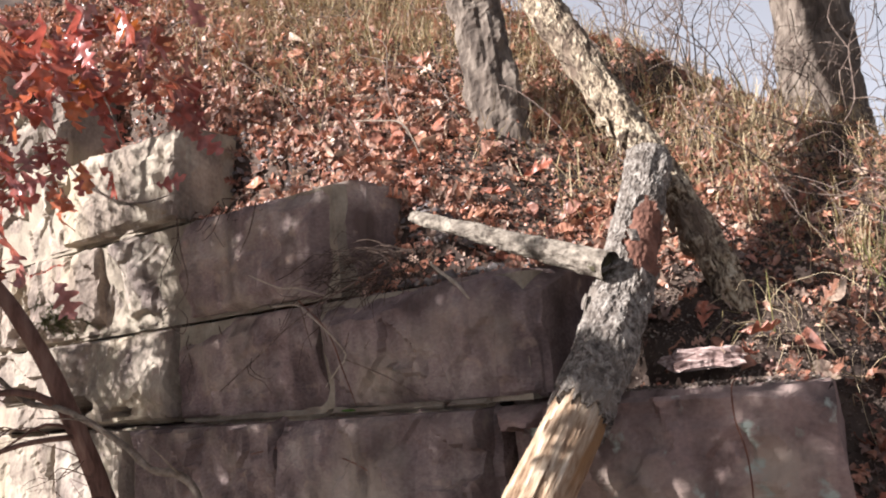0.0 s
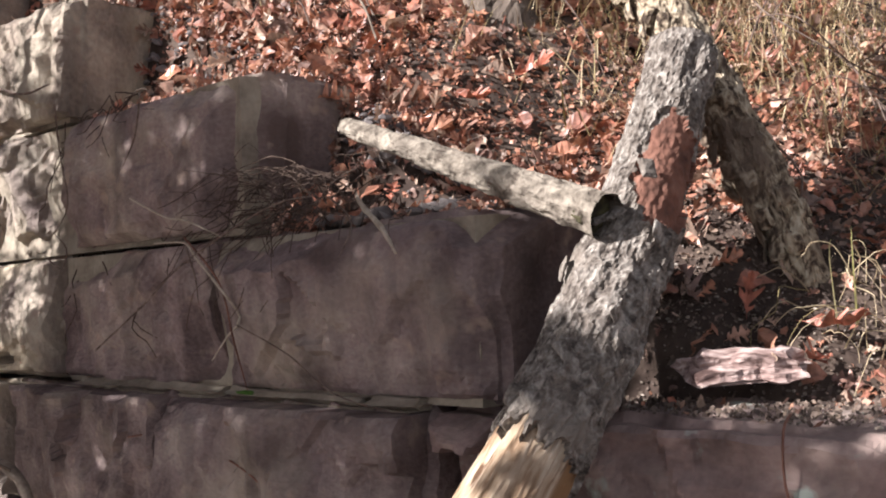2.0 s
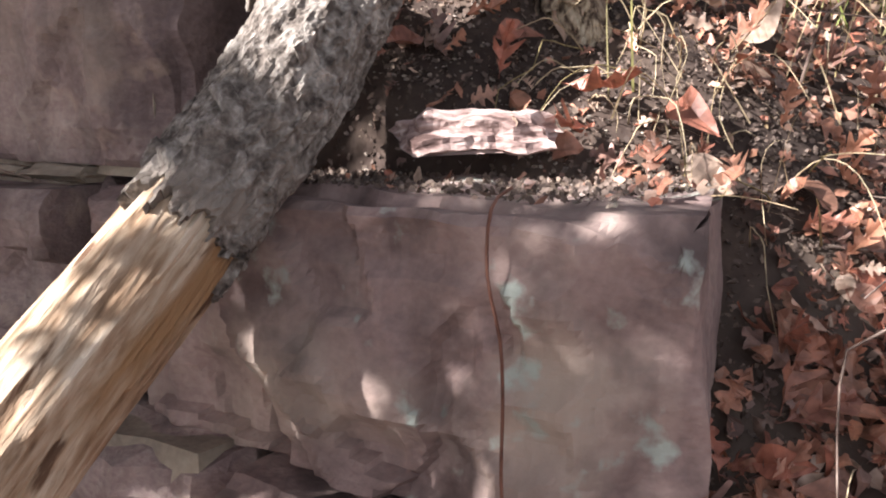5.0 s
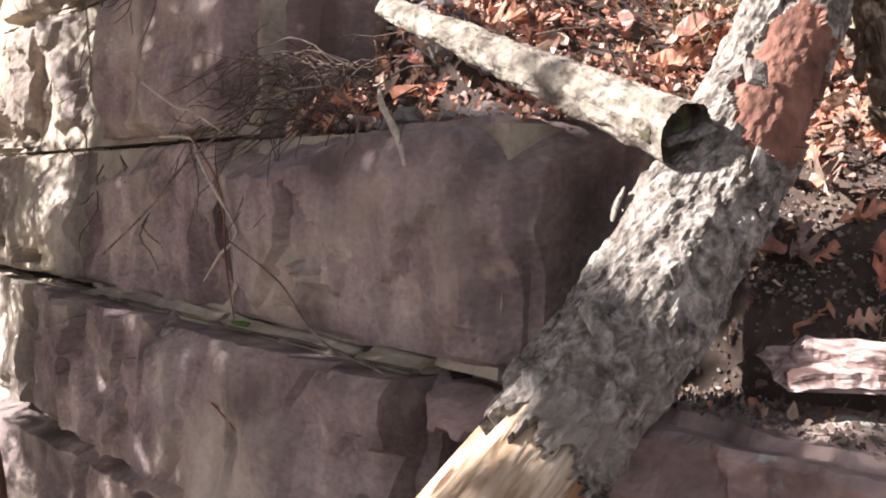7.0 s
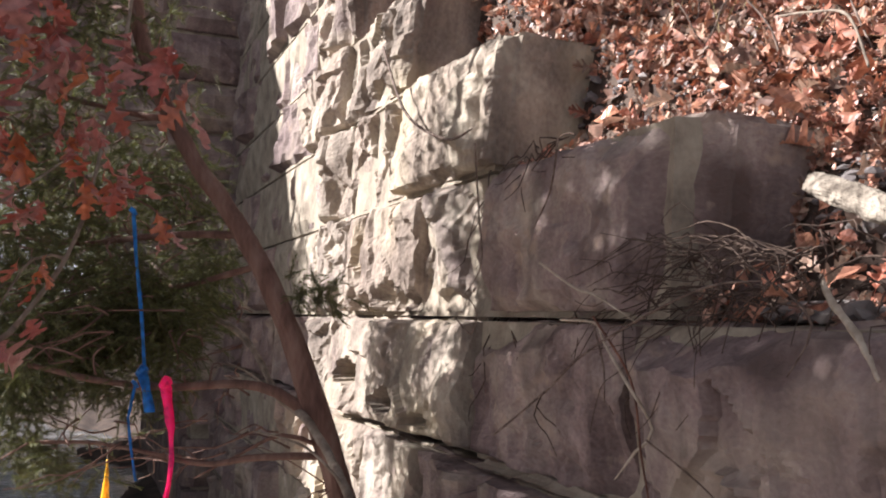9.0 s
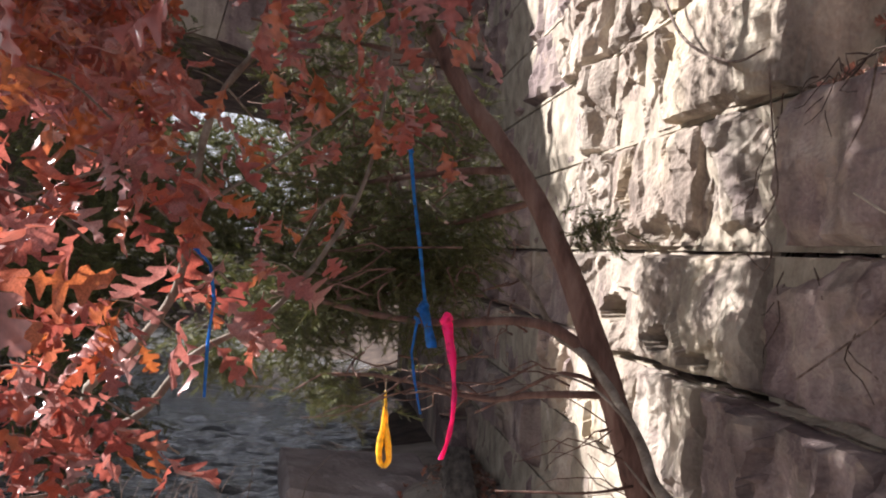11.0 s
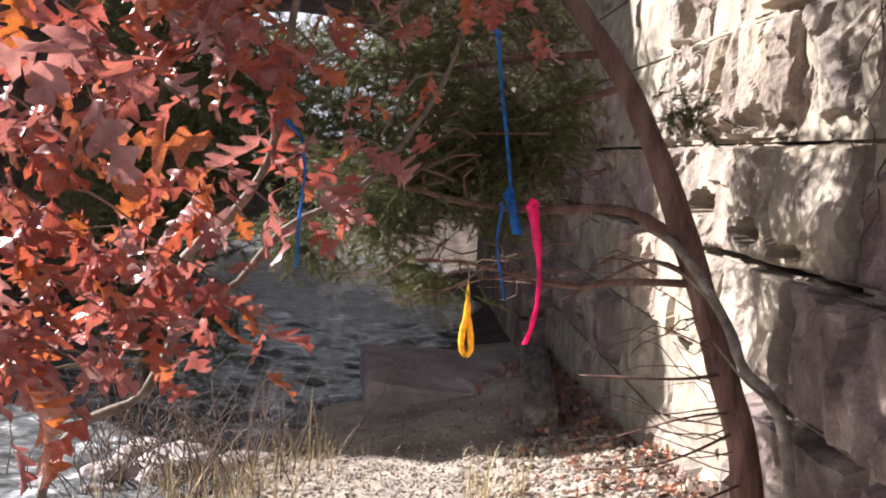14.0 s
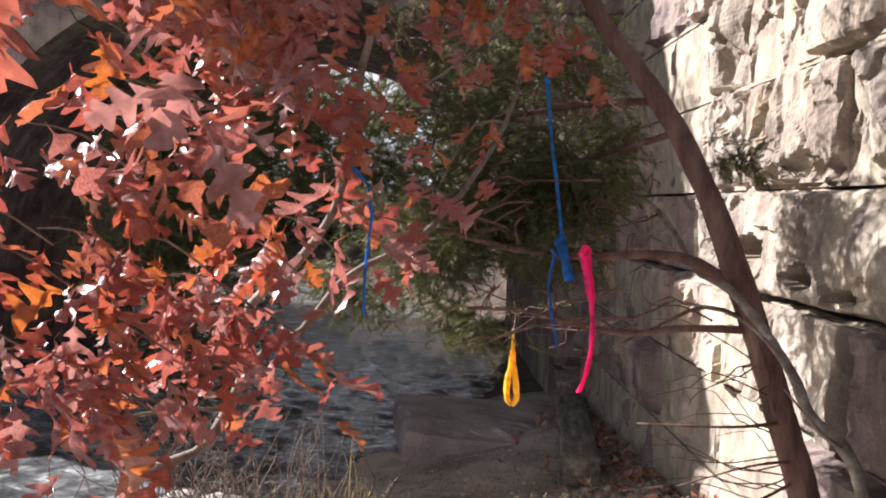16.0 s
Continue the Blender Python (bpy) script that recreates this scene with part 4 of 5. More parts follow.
# pebbles and shale where the bank meets the upper steps
peb = []
for _ in range(2400):
    x = rng.uniform(-4.4, -0.2)
    y = rng.uniform(0.16, 0.6)
    peb.append((rng.randrange(10), pose(x, y, ground_z(x, y) + 0.006, rng.uniform(0, 60), 0, rng.uniform(0, 360)) @ Matrix.Scale(rng.choice((0.006, 0.009, 0.013, 0.02, 0.03)), 4)))
tagged(bulk("bank_gravel", ROCKS, peb, M_SHALE), "grey gravel washed out along the wall top", "gravel", kind="stuff")
# three broad fallen leaves beside the bark
for x, y, z, s_, a in ((0.62, 0.44, 1.56, 0.1, 190), (0.72, 0.5, 1.6, 0.15, 20), (0.8, 0.46, 1.57, 0.11, -30), (-0.42, 0.62, 2.4, 0.13, 40), (-0.3, 0.75, 2.45, 0.14, 10)):
    lf = bulk("fallen_leaf", LEAVES, [(3, Matrix.Scale(s_, 4))], M_LITTER)
    lf.matrix_world = lie(x, y, max(z, ground_z(x, y) + 0.02), 1.0, rng, 0.3)
    tagged(lf, "broad orange-brown oak leaf lying on the debris", "leaf", "broad fallen leaves")

stick = tagged(empty("broken_stick"), "short splintered grey stick hanging over the step", "stick")
add_tube("stick", M_PALETWIG, stick, [(-0.27, 0.03, 2.045), (-0.18, -0.02, 1.99), (-0.08, -0.06, 1.935), (0.01, -0.1, 1.865)], [0.004, 0.006, 0.006, 0.003], sides=8, seg=0.02, bark=0.002, ridge=60)
bank_stick = tagged(empty("bank_stick"), "pale crooked stick lying on the bank", "stick")
add_tube("stick", M_LIMB, bank_stick, [(-1.25, 0.7, 2.93), (-1.0, 0.62, 2.86), (-0.83, 0.6, 2.8), (-0.7, 0.55, 2.62)], [0.002, 0.0035, 0.0035, 0.002], sides=8, seg=0.03, bark=0.002, ridge=60)
root_runner = tagged(empty("vine"), "thin reddish runner hanging down the stone", "vine")
add_tube("stem", M_REDBARK, root_runner, [(0.87, 0.09, 1.51), (0.893, 0.0, 1.49), (0.9, -0.02, 1.4), (0.922, -0.02, 1.31), (0.93, -0.025, 1.22), (0.925, -0.02, 1.12), (0.93, -0.02, 1.03)], [0.0026] * 7, sides=6, seg=0.03)
# wiry roots over the joints
wires = []
for k in range(80):
    x, z = rng.gauss(-0.48, 0.16), rng.uniform(1.97, 2.12)
    L_ = rng.uniform(0.15, 0.6)
    d = rng.choice((-1, -1, -1, 0.3))
    wires.append(arc("w", None, None, (x, 0.05, z), (x + d * L_ * 0.7, rng.uniform(-0.14, -0.04), z - rng.choice((-0.05, 0.02, 0.08, 0.15, 0.3))), rng.uniform(-0.02, 0.1), 0.0022, 0.001, rng, 0.014, 6, 5))
for k in range(18):
    x, z = rng.uniform(-2.0, -1.3), rng.choice((1.96, 2.45, 2.5))
    wires.append(arc("w", None, None, (x, 0.06, z), (x + rng.uniform(-0.3, 0.4), -0.09, z - rng.uniform(0.05, 0.4)), rng.uniform(-0.05, 0.1), 0.003, 0.0012, rng, 0.02, 5, 5))
tagged(joined("hanging_roots", wires, mat("root", [(0.03, 0.02, 0.016), (0.075, 0.05, 0.038), (0.14, 0.1, 0.075)], 30, 0.9, 0.2)), "wiry bare roots and vine ends hanging over the stones", "roots", kind="stuff")
for tone, r_, pts in (
    (0, 0.003, [(-1.13, 2.1), (-0.99, 2.03), (-0.85, 2.01), (-0.66, 1.95)]), (0, 0.0036, [(-1.0, 1.95), (-0.89, 1.945), (-0.8, 1.9), (-0.69, 1.82), (-0.625, 1.72), (-0.645, 1.67), (-0.72, 1.6)]),
    (1, 0.003, [(-1.38, 1.62), (-1.14, 1.76), (-0.87, 1.88), (-0.45, 2.01), (-0.27, 2.03)]), (2, 0.0025, [(-1.19, 1.35), (-1.0, 1.375), (-0.83, 1.36), (-0.56, 1.29), (-0.4, 1.16)]),
    (2, 0.0028, [(-0.84, 1.96), (-0.72, 1.82), (-0.62, 1.66), (-0.56, 1.52)]), (1, 0.002, [(-0.6, 1.7), (-0.42, 1.62), (-0.2, 1.53), (0.0, 1.49)]), (1, 0.0025, [(-0.83, 1.93), (-0.84, 1.84), (-0.79, 1.76)]),
    (1, 0.006, [(-2.75, 3.1), (-2.4, 2.75), (-2.0, 2.58), (-1.65, 2.55)]), (1, 0.003, [(-1.05, 2.42), (-1.15, 2.3), (-1.22, 2.2)]), (1, 0.0028, [(-1.62, 2.5), (-1.64, 2.3), (-1.6, 2.12), (-1.66, 2.02)]),
    (1, 0.0025, [(-1.72, 1.95), (-1.66, 1.9), (-1.62, 1.97), (-1.66, 2.03)]), (1, 0.0024, [(-0.2, 2.02), (-0.14, 1.95), (-0.16, 1.86)]),
):
    vine = tagged(empty("bare_vine"), ("pale dry vine stem", "thin bare brown vine stem", "slender reddish vine stem")[tone] + " trailing over the stone face", "vine", "bare vines")
    add_tube("stem", (M_PALETWIG, M_TWIG, M_REDBARK)[tone], vine, [(x, -0.12 + 0.02 * math.sin(i * 2.1 + x), z) for i, (x, z) in enumerate(pts)], [r_] * (len(pts) - 1) + [r_ * 0.4], sides=6, seg=0.025)
M_MOSS = mat("moss", [(0.03, 0.07, 0.01), (0.07, 0.16, 0.02), (0.12, 0.22, 0.04)], 60, 0.95, 0.9)
moss = tagged(bulk("moss_tuft", ROCKS, [(0, pose(-0.69, -0.045, 1.5) @ Matrix.Diagonal((0.035, 0.03, 0.016, 1))), (1, pose(-0.66, -0.05, 1.497) @ Matrix.Diagonal((0.025, 0.02, 0.012, 1)))], M_MOSS), "small bright green moss tuft in a joint", "moss")

# ---- cedar ----
cedar = tagged(empty("cedar_tree"), "young cedar with reddish leaning trunk and sparse green sprays", "tree")
TRUNK = [(-1.9, -0.24, 0.45), (-1.919, -0.289, 0.9), (-1.941, -0.372, 1.2), (-1.966, -0.472, 1.5), (-1.99, -0.543, 1.7), (-2.033, -0.62, 1.9), (-2.098, -0.705, 2.1), (-2.182, -0.822, 2.3), (-2.274, -0.954, 2.5), (-2.42, -1.12, 2.9), (-2.55, -1.22, 3.6), (-2.6, -1.3, 4.4)]
add_tube("trunk", M_CEDAR, cedar, TRUNK, [0.058, 0.047, 0.043, 0.042, 0.04, 0.037, 0.034, 0.031, 0.029, 0.025, 0.018, 0.008], sides=22, seg=0.03, bark=0.004, ridge=34, along=0.12)


def on_trunk(z):
    for p, q in zip(TRUNK, TRUNK[1:]):
        if z <= q[2]:
            return Vector(p).lerp(Vector(q), max(0.0, (z - p[2]) / (q[2] - p[2])))
    return Vector(TRUNK[-1])


for pts, r_ in (
    ([(-2.0, -0.5, 1.58), (-2.01, -0.64, 1.68), (-2.09, -0.76, 1.7), (-2.17, -0.96, 1.68), (-2.25, -1.19, 1.69), (-2.25, -1.38, 1.73), (-2.25, -1.57, 1.76)], 0.02),
    ([(-1.93, -0.48, 1.48), (-1.95, -0.7, 1.48), (-2.08, -0.85, 1.44), (-2.21, -1.02, 1.46), (-2.33, -1.21, 1.48), (-2.43, -1.4, 1.46)], 0.013),
    ([(-1.95, -0.48, 1.5), (-1.95, -0.63, 1.55), (-2.06, -0.75, 1.47), (-2.18, -0.87, 1.38)], 0.008),
    ([(-2.25, -0.72, 2.2), (-2.4, -1.0, 2.2), (-2.6, -1.3, 2.16), (-2.8, -1.6, 2.2)], 0.015),
    ([(-2.22, -0.68, 2.1), (-2.45, -0.95, 2.02), (-2.7, -1.3, 2.0)], 0.013),
    ([(-2.35, -0.85, 2.6), (-2.5, -1.2, 2.65), (-2.6, -1.7, 2.75)], 0.014),
    ([(-2.45, -1.0, 3.0), (-2.7, -1.3, 3.1), (-2.9, -1.7, 3.3)], 0.012),
    ([(-2.5, -1.05, 3.3), (-2.2, -1.4, 3.45), (-2.0, -1.8, 3.6)], 0.011),
    ([(-1.85, -0.44, 1.2), (-1.75, -0.6, 1.22), (-1.85, -0.85, 1.2)], 0.006),
    ([(-1.8, -0.43, 1.08), (-1.7, -0.55, 1.12), (-1.72, -0.75, 1.05)], 0.005),
    ([(-1.78, -0.43, 1.02), (-1.7, -0.62, 0.98), (-1.8, -0.85, 0.92)], 0.005),
    ([(-1.7, -0.42, 0.86), (-1.62, -0.6, 0.86), (-1.66, -0.8, 0.78)], 0.005),
):
    pts[0] = on_trunk(pts[0][2])
    add_tube("branch", M_CEDAR, cedar, pts, [lerp(r_, r_ * 0.3, i / (len(pts) - 1)) for i in range(len(pts))], sides=8, seg=0.05, bark=0.0015, ridge=60)
SPRAYS = []
for _ in range(8):
    vs, fs = [], []
    for k in range(36):
        t = k / 36
        a = rng.uniform(0, 6.28)
        L_ = rng.uniform(0.25, 0.5) * (1 - 0.5 * t)
        base = Vector((t, 0.04 * math.sin(t * 5), 0))
        tip = base + Vector((L_ * 0.8, math.cos(a) * L_ * 0.55, math.sin(a) * L_ * 0.55))
        w = Vector((-math.sin(a) * 0.0, math.sin(a), -math.cos(a))) * 0.011
        n0 = len(vs)
        vs += [tuple(base - w), tuple(base + w), tuple(base.lerp(tip, 0.6) + w), tuple(tip), tuple(base.lerp(tip, 0.6) - w)]
        fs.append((n0, n0 + 1, n0 + 2, n0 + 3, n0 + 4))
    SPRAYS.append((vs, fs))


def foliage(name, clusters, parent, size=(0.06, 0.13), droop=0.5):
    mats = []
    for cx, cy, cz, rx, ry, rz, count in clusters:
        for _ in range(count):
            u = Vector((rng.gauss(0, 0.5), rng.gauss(0, 0.5), rng.gauss(0, 0.5)))
            if u.length > 1.2:
                continue
            p = Vector((cx + u.x * rx, cy + u.y * ry, cz + u.z * rz))
            if fbm(p, 2.4, 2) < -0.12:
                continue
            d = Vector((rng.gauss(0, 1), rng.gauss(0, 1), rng.gauss(-droop, 0.6))).normalized()
            mats.append((rng.randrange(8), Matrix.Translation(p) @ d.to_track_quat("X", "Z").to_matrix().to_4x4() @ Matrix.Scale(rng.uniform(*size), 4)))
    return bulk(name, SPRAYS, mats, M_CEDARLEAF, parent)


foliage("foliage", [
    (-2.6, -1.2, 2.12, 0.4, 0.42, 0.4, 1500), (-2.5, -1.45, 1.75, 0.35, 0.42, 0.16, 600), (-2.7, -1.75, 1.52, 0.3, 0.3, 0.11, 420), (-2.5, -1.3, 1.42, 0.3, 0.25, 0.1, 300),
    (-2.3, -1.05, 1.68, 0.15, 0.16, 0.09, 160), (-2.65, -1.35, 2.75, 0.45, 0.45, 0.4, 1100), (-2.6, -1.3, 3.4, 0.45, 0.45, 0.5, 900), (-2.02, -0.53, 2.0, 0.1, 0.09, 0.1, 90), (-2.75, -1.05, 1.95, 0.25, 0.22, 0.3, 900), (-2.9, -0.85, 2.2, 0.25, 0.2, 0.35, 600), (-2.6, -1.2, 1.8, 0.22, 0.25, 0.16, 500), (-2.6, -1.35, 1.62, 0.3, 0.32, 0.15, 800), (-2.7, -1.7, 1.52, 0.3, 0.25, 0.13, 500), (-2.7, -1.1, 1.55, 0.25, 0.16, 0.16, 350), (-2.55, -1.15, 4.1, 0.25, 0.25, 0.4, 350), (-2.45, -1.02, 1.98, 0.2, 0.2, 0.28, 700), (-2.55, -0.88, 2.2, 0.22, 0.18, 0.35, 500), (-2.9, -1.1, 2.4, 0.3, 0.35, 0.5, 900),
], cedar)
tw = []
for _ in range(140):
    z = rng.uniform(1.4, 2.7)
    b = Vector((-2.0 - 0.35 * (z - 1.4), -0.55 - 0.3 * (z - 1.4), z)) + Vector((rng.uniform(-0.5, 0.05), rng.uniform(-0.7, 0.0), 0))
    tw.append(arc("twig", None, None, b, b + Vector((rng.uniform(-0.4, 0.1), rng.uniform(-0.45, 0.1), rng.uniform(-0.14, 0.08))), rng.uniform(-0.04, 0.05), 0.004, 0.0012, rng, 0.015, 4, 5))
for _ in range(22):
    z = rng.uniform(0.75, 1.4)
    b = on_trunk(z)
    tw.append(arc("twig", None, None, b, b + Vector((rng.uniform(-0.25, 0.2), rng.uniform(-0.5, -0.1), rng.uniform(-0.1, 0.12))), rng.uniform(-0.04, 0.05), 0.003, 0.001, rng, 0.02, 4, 5))
tagged(joined("dead_twig", tw, M_CEDAR, cedar, "thin dead brown side twigs"), kind="stuff")
bank_cedar = tagged(empty("bank_cedar"), "bushy green cedar growing on the river bank", "tree")
BX, BY = -6.88, -3.41  # foot of the bank cedar
add_tube("trunk", M_CEDAR, bank_cedar, [(BX, BY, -0.9), (BX + 0.1, BY, 1.0), (BX, BY + 0.08, 2.5), (BX + 0.1, BY + 0.1, 5.2)], [0.1, 0.08, 0.06, 0.015], sides=12, seg=0.1, bark=0.004, ridge=30)
foliage("foliage", [(-6.68, -3.41, 1.39, 0.75, 0.78, 0.59, 2200), (-6.68, -2.96, 2.3, 0.8, 0.91, 0.65, 2300), (-6.81, -3.22, 3.21, 0.8, 0.78, 0.6, 1800), (-6.68, -3.28, 0.48, 0.52, 0.65, 0.45, 900),
                    # clusters added to cast shade on the far part of the wing wall
                    (-6.1, -3.2, 2.9, 0.5, 0.5, 0.6, 1400), (-7.5, -3.2, 3.4, 0.7, 0.5, 0.7, 1500), (-6.7, -3.2, 4.3, 0.6, 0.5, 0.6, 900)], bank_cedar, (0.1, 0.21), 0.1)
for k in range(14):
    z = 0.5 + k * 0.25
    a = k * 2.4
    add_tube("branch", M_CEDAR, bank_cedar, [(BX + 0.07, BY, z), (BX + 0.1 + 0.45 * math.cos(a), BY + 0.45 * math.sin(a), z + 0.1), (BX + 0.1 + 1.05 * math.cos(a), BY + 1.05 * math.sin(a), z + 0.26)], [0.016, 0.012, 0.004], sides=7, seg=0.1)

sapling = tagged(empty("grey_sapling"), "crooked grey sapling stem leaning beside the cedar", "sapling")
add_tube("stem", M_LIMB, sapling, [(-0.95, -0.52, 0.75), (-1.03, -0.52, 1.19), (-1.15, -0.52, 1.31), (-1.35, -0.52, 1.34), (-1.56, -0.52, 1.45), (-1.9, -0.56, 1.6), (-2.16, -0.61, 1.66), (-2.39, -0.69, 1.84), (-2.52, -0.85, 1.95), (-2.63, -1.02, 2.11)],
         [0.016, 0.014, 0.016, 0.014, 0.014, 0.013, 0.012, 0.011, 0.009, 0.005], sides=10, seg=0.04, bark=0.002, ridge=40)

for pts in ([(-1.56, -0.52, 1.45), (-1.65, -0.62, 1.55), (-1.8, -0.75, 1.58)], [(-1.15, -0.52, 1.31), (-1.1, -0.6, 1.36), (-1.12, -0.68, 1.45)], [(-2.16, -0.61, 1.66), (-2.2, -0.72, 1.74), (-2.3, -0.8, 1.76)]):
    add_tube("twig", M_LIMB, sapling, pts, [0.005, 0.004, 0.002], sides=7, seg=0.03)

# ---- oak ----
oak = tagged(empty("oak_sapling"), "young oak with grey stems and large red autumn leaves", "tree")
STEMS = [
    ([(-1.05, -2.4, 0.1), (-1.1, -2.25, 0.8), (-1.12, -2.15, 1.16), (-1.15, -1.98, 1.27), (-1.17, -1.88, 1.46), (-1.2, -1.78, 1.53), (-1.23, -1.69, 1.65), (-1.24, -1.59, 1.71), (-1.25, -1.51, 1.76), (-1.31, -1.44, 1.84), (-1.36, -1.4, 1.89), (-1.45, -1.31, 2.05), (-1.53, -1.26, 2.25), (-1.7, -1.2, 2.7), (-1.9, -1.15, 3.3)], 0.019, 0.006),
    ([(-1.15, -1.98, 1.27), (-1.15, -1.91, 1.41), (-1.13, -1.89, 1.59), (-1.11, -1.81, 1.66), (-1.08, -1.72, 1.78), (-1.04, -1.68, 1.89), (-0.99, -1.66, 2.0), (-0.93, -1.64, 2.12), (-0.92, -1.6, 2.23), (-0.95, -1.5, 2.4), (-1.2, -1.4, 2.9), (-1.6, -1.4, 3.5), (-2.0, -1.4, 4.0)], 0.02, 0.006),
    ([(-0.94, -1.64, 2.1), (-0.92, -1.73, 2.07), (-0.85, -1.82, 2.05), (-0.77, -1.95, 1.99), (-0.67, -2.07, 2.05)], 0.008, 0.003),
    ([(-0.96, -1.65, 2.06), (-0.9, -1.75, 2.06), (-0.8, -1.85, 2.09)], 0.005, 0.002),
    ([(-1.45, -1.31, 2.05), (-1.45, -1.39, 2.04), (-1.46, -1.47, 1.89)], 0.006, 0.003),
    ([(-1.13, -1.9, 1.55), (-1.0, -2.0, 1.6), (-0.8, -2.1, 1.62)], 0.007, 0.003),
    ([(-1.16, -1.95, 1.35), (-0.95, -2.05, 1.38), (-0.7, -2.15, 1.4)], 0.006, 0.003),
    ([(-1.25, -1.4, 2.95), (-1.6, -1.2, 2.9), (-2.0, -1.1, 2.9)], 0.01, 0.004),
    ([(-1.35, -1.4, 3.1), (-1.8, -1.7, 3.2), (-2.4, -1.8, 3.3), (-3.0, -1.7, 3.3)], 0.012, 0.004),
    ([(-1.2, -1.4, 2.9), (-1.0, -1.7, 3.1), (-0.8, -2.0, 3.2)], 0.01, 0.004),
    ([(-1.0, -1.64, 2.0), (-1.15, -1.45, 2.15), (-1.3, -1.3, 2.3)], 0.006, 0.003),
    ([(-1.05, -2.45, 0.1), (-0.95, -2.8, 1.2), (-1.0, -2.85, 2.2), (-1.5, -2.7, 2.9), (-2.0, -2.5, 3.3), (-2.6, -2.4, 3.6)], 0.05, 0.008),
    ([(-1.5, -2.7, 2.9), (-1.1, -2.5, 2.9), (-0.6, -2.45, 3.0), (-0.1, -2.4, 2.8)], 0.014, 0.005),
    ([(-1.0, -2.85, 2.2), (-0.8, -2.6, 2.4), (-0.4, -2.5, 2.6), (0.1, -2.4, 2.5)], 0.012, 0.004),
    ([(-0.4, -2.5, 2.6), (-0.1, -2.0, 2.5), (0.2, -1.7, 2.35), (0.45, -1.75, 2.12)], 0.006, 0.002),
]
for pts, r0, r1 in STEMS:
    add_tube("stem", M_LIMB, oak, pts, [0.62 * lerp(r0, r1, i / (len(pts) - 1)) for i in range(len(pts))], sides=10, seg=0.04, bark=0.0015, ridge=50)
LEAF_MESH = []
for k, (vs, fs) in enumerate(LEAVES):
    me = bpy.data.meshes.new("leaf")
    me.from_pydata(vs, [], fs)
    me.shade_smooth()
    me.materials.append(M_OAK)
    LEAF_MESH.append(me)


def hang(p, size, down=0.9):
    d = Vector((rng.gauss(0, 0.55), rng.gauss(0, 0.55), -down + rng.gauss(0, 0.45))).normalized()
    return Matrix.Translation(p) @ d.to_track_quat("X", "Z").to_matrix().to_4x4() @ Matrix.Rotation(rng.uniform(0, 6.28), 4, "X") @ Matrix.Scale(size, 4)


# near leaves, each its own piece: clumps along the twigs
NEAR = [(-0.52, -2.06, 2.06), (-0.42, -2.07, 1.87), (-0.55, -1.99, 1.96), (-0.48, -1.88, 1.93), (-0.79, -1.81, 1.99), (-0.84, -1.81, 2.07), (-0.91, -1.67, 2.04), (-0.75, -1.9, 2.16), (-0.99, -1.65, 2.21), (-0.56, -2.11, 1.71), (-0.65, -2.0, 1.7), (-0.79, -1.86, 1.7),
        (-0.71, -1.93, 1.63), (-0.62, -2.05, 1.54), (-0.74, -1.96, 1.5), (-0.83, -1.85, 1.56), (-0.97, -1.79, 1.47), (-0.54, -2.08, 1.46), (-0.65, -2.02, 1.41), (-1.02, -1.7, 1.85), (-1.23, -1.51, 1.82), (-1.12, -1.59, 1.74), (-0.9, -1.79, 1.74), (-0.55, -2.24, 1.68), (-0.5, -2.28, 1.56), (-0.6, -2.2, 1.5), (-0.62, -2.3, 1.75)]
made = 0
for x, y, z in NEAR:
    twig_r = 0.0025
    add_tube("twig", M_LIMB, oak, [(x - 0.16, y + 0.1, z - 0.02), (x - 0.06, y + 0.03, z + 0.05), (x + 0.03, y - 0.02, z + 0.06)], [twig_r, twig_r, twig_r * 0.5], sides=6, seg=0.04)
    for _ in range(9):
        leaf = new("leaf", LEAF_MESH[rng.randrange(14)])
        leaf.parent = oak
        leaf.matrix_world = hang((x + rng.gauss(0, 0.065), y + rng.gauss(0, 0.065), z + 0.03 + rng.gauss(0, 0.055)), rng.choice((0.075, 0.09, 0.105, 0.12, 0.14)))
# crumpled brown clusters hanging farther in
for x, y, z, n_ in ((-1.27, -1.37, 1.98, 4), (-1.33, -1.49, 1.95, 4), (-1.31, -1.4, 2.12, 6), (-1.34, -1.25, 2.22, 7), (-1.43, -1.08, 2.12, 3), (-1.33, -1.32, 2.32, 8), (-1.38, -1.17, 2.24, 5), (-1.2, -1.49, 2.24, 6), (-1.11, -1.58, 2.11, 5)):
    for _ in range(n_):
        leaf = new("leaf", LEAF_MESH[rng.randrange(14)])
        leaf.parent = oak
        leaf.matrix_world = hang((x + rng.gauss(0, 0.03), y + rng.gauss(0, 0.03), z + 0.04 + rng.gauss(0, 0.02)), rng.uniform(0.06, 0.1), 1.8)
far = []
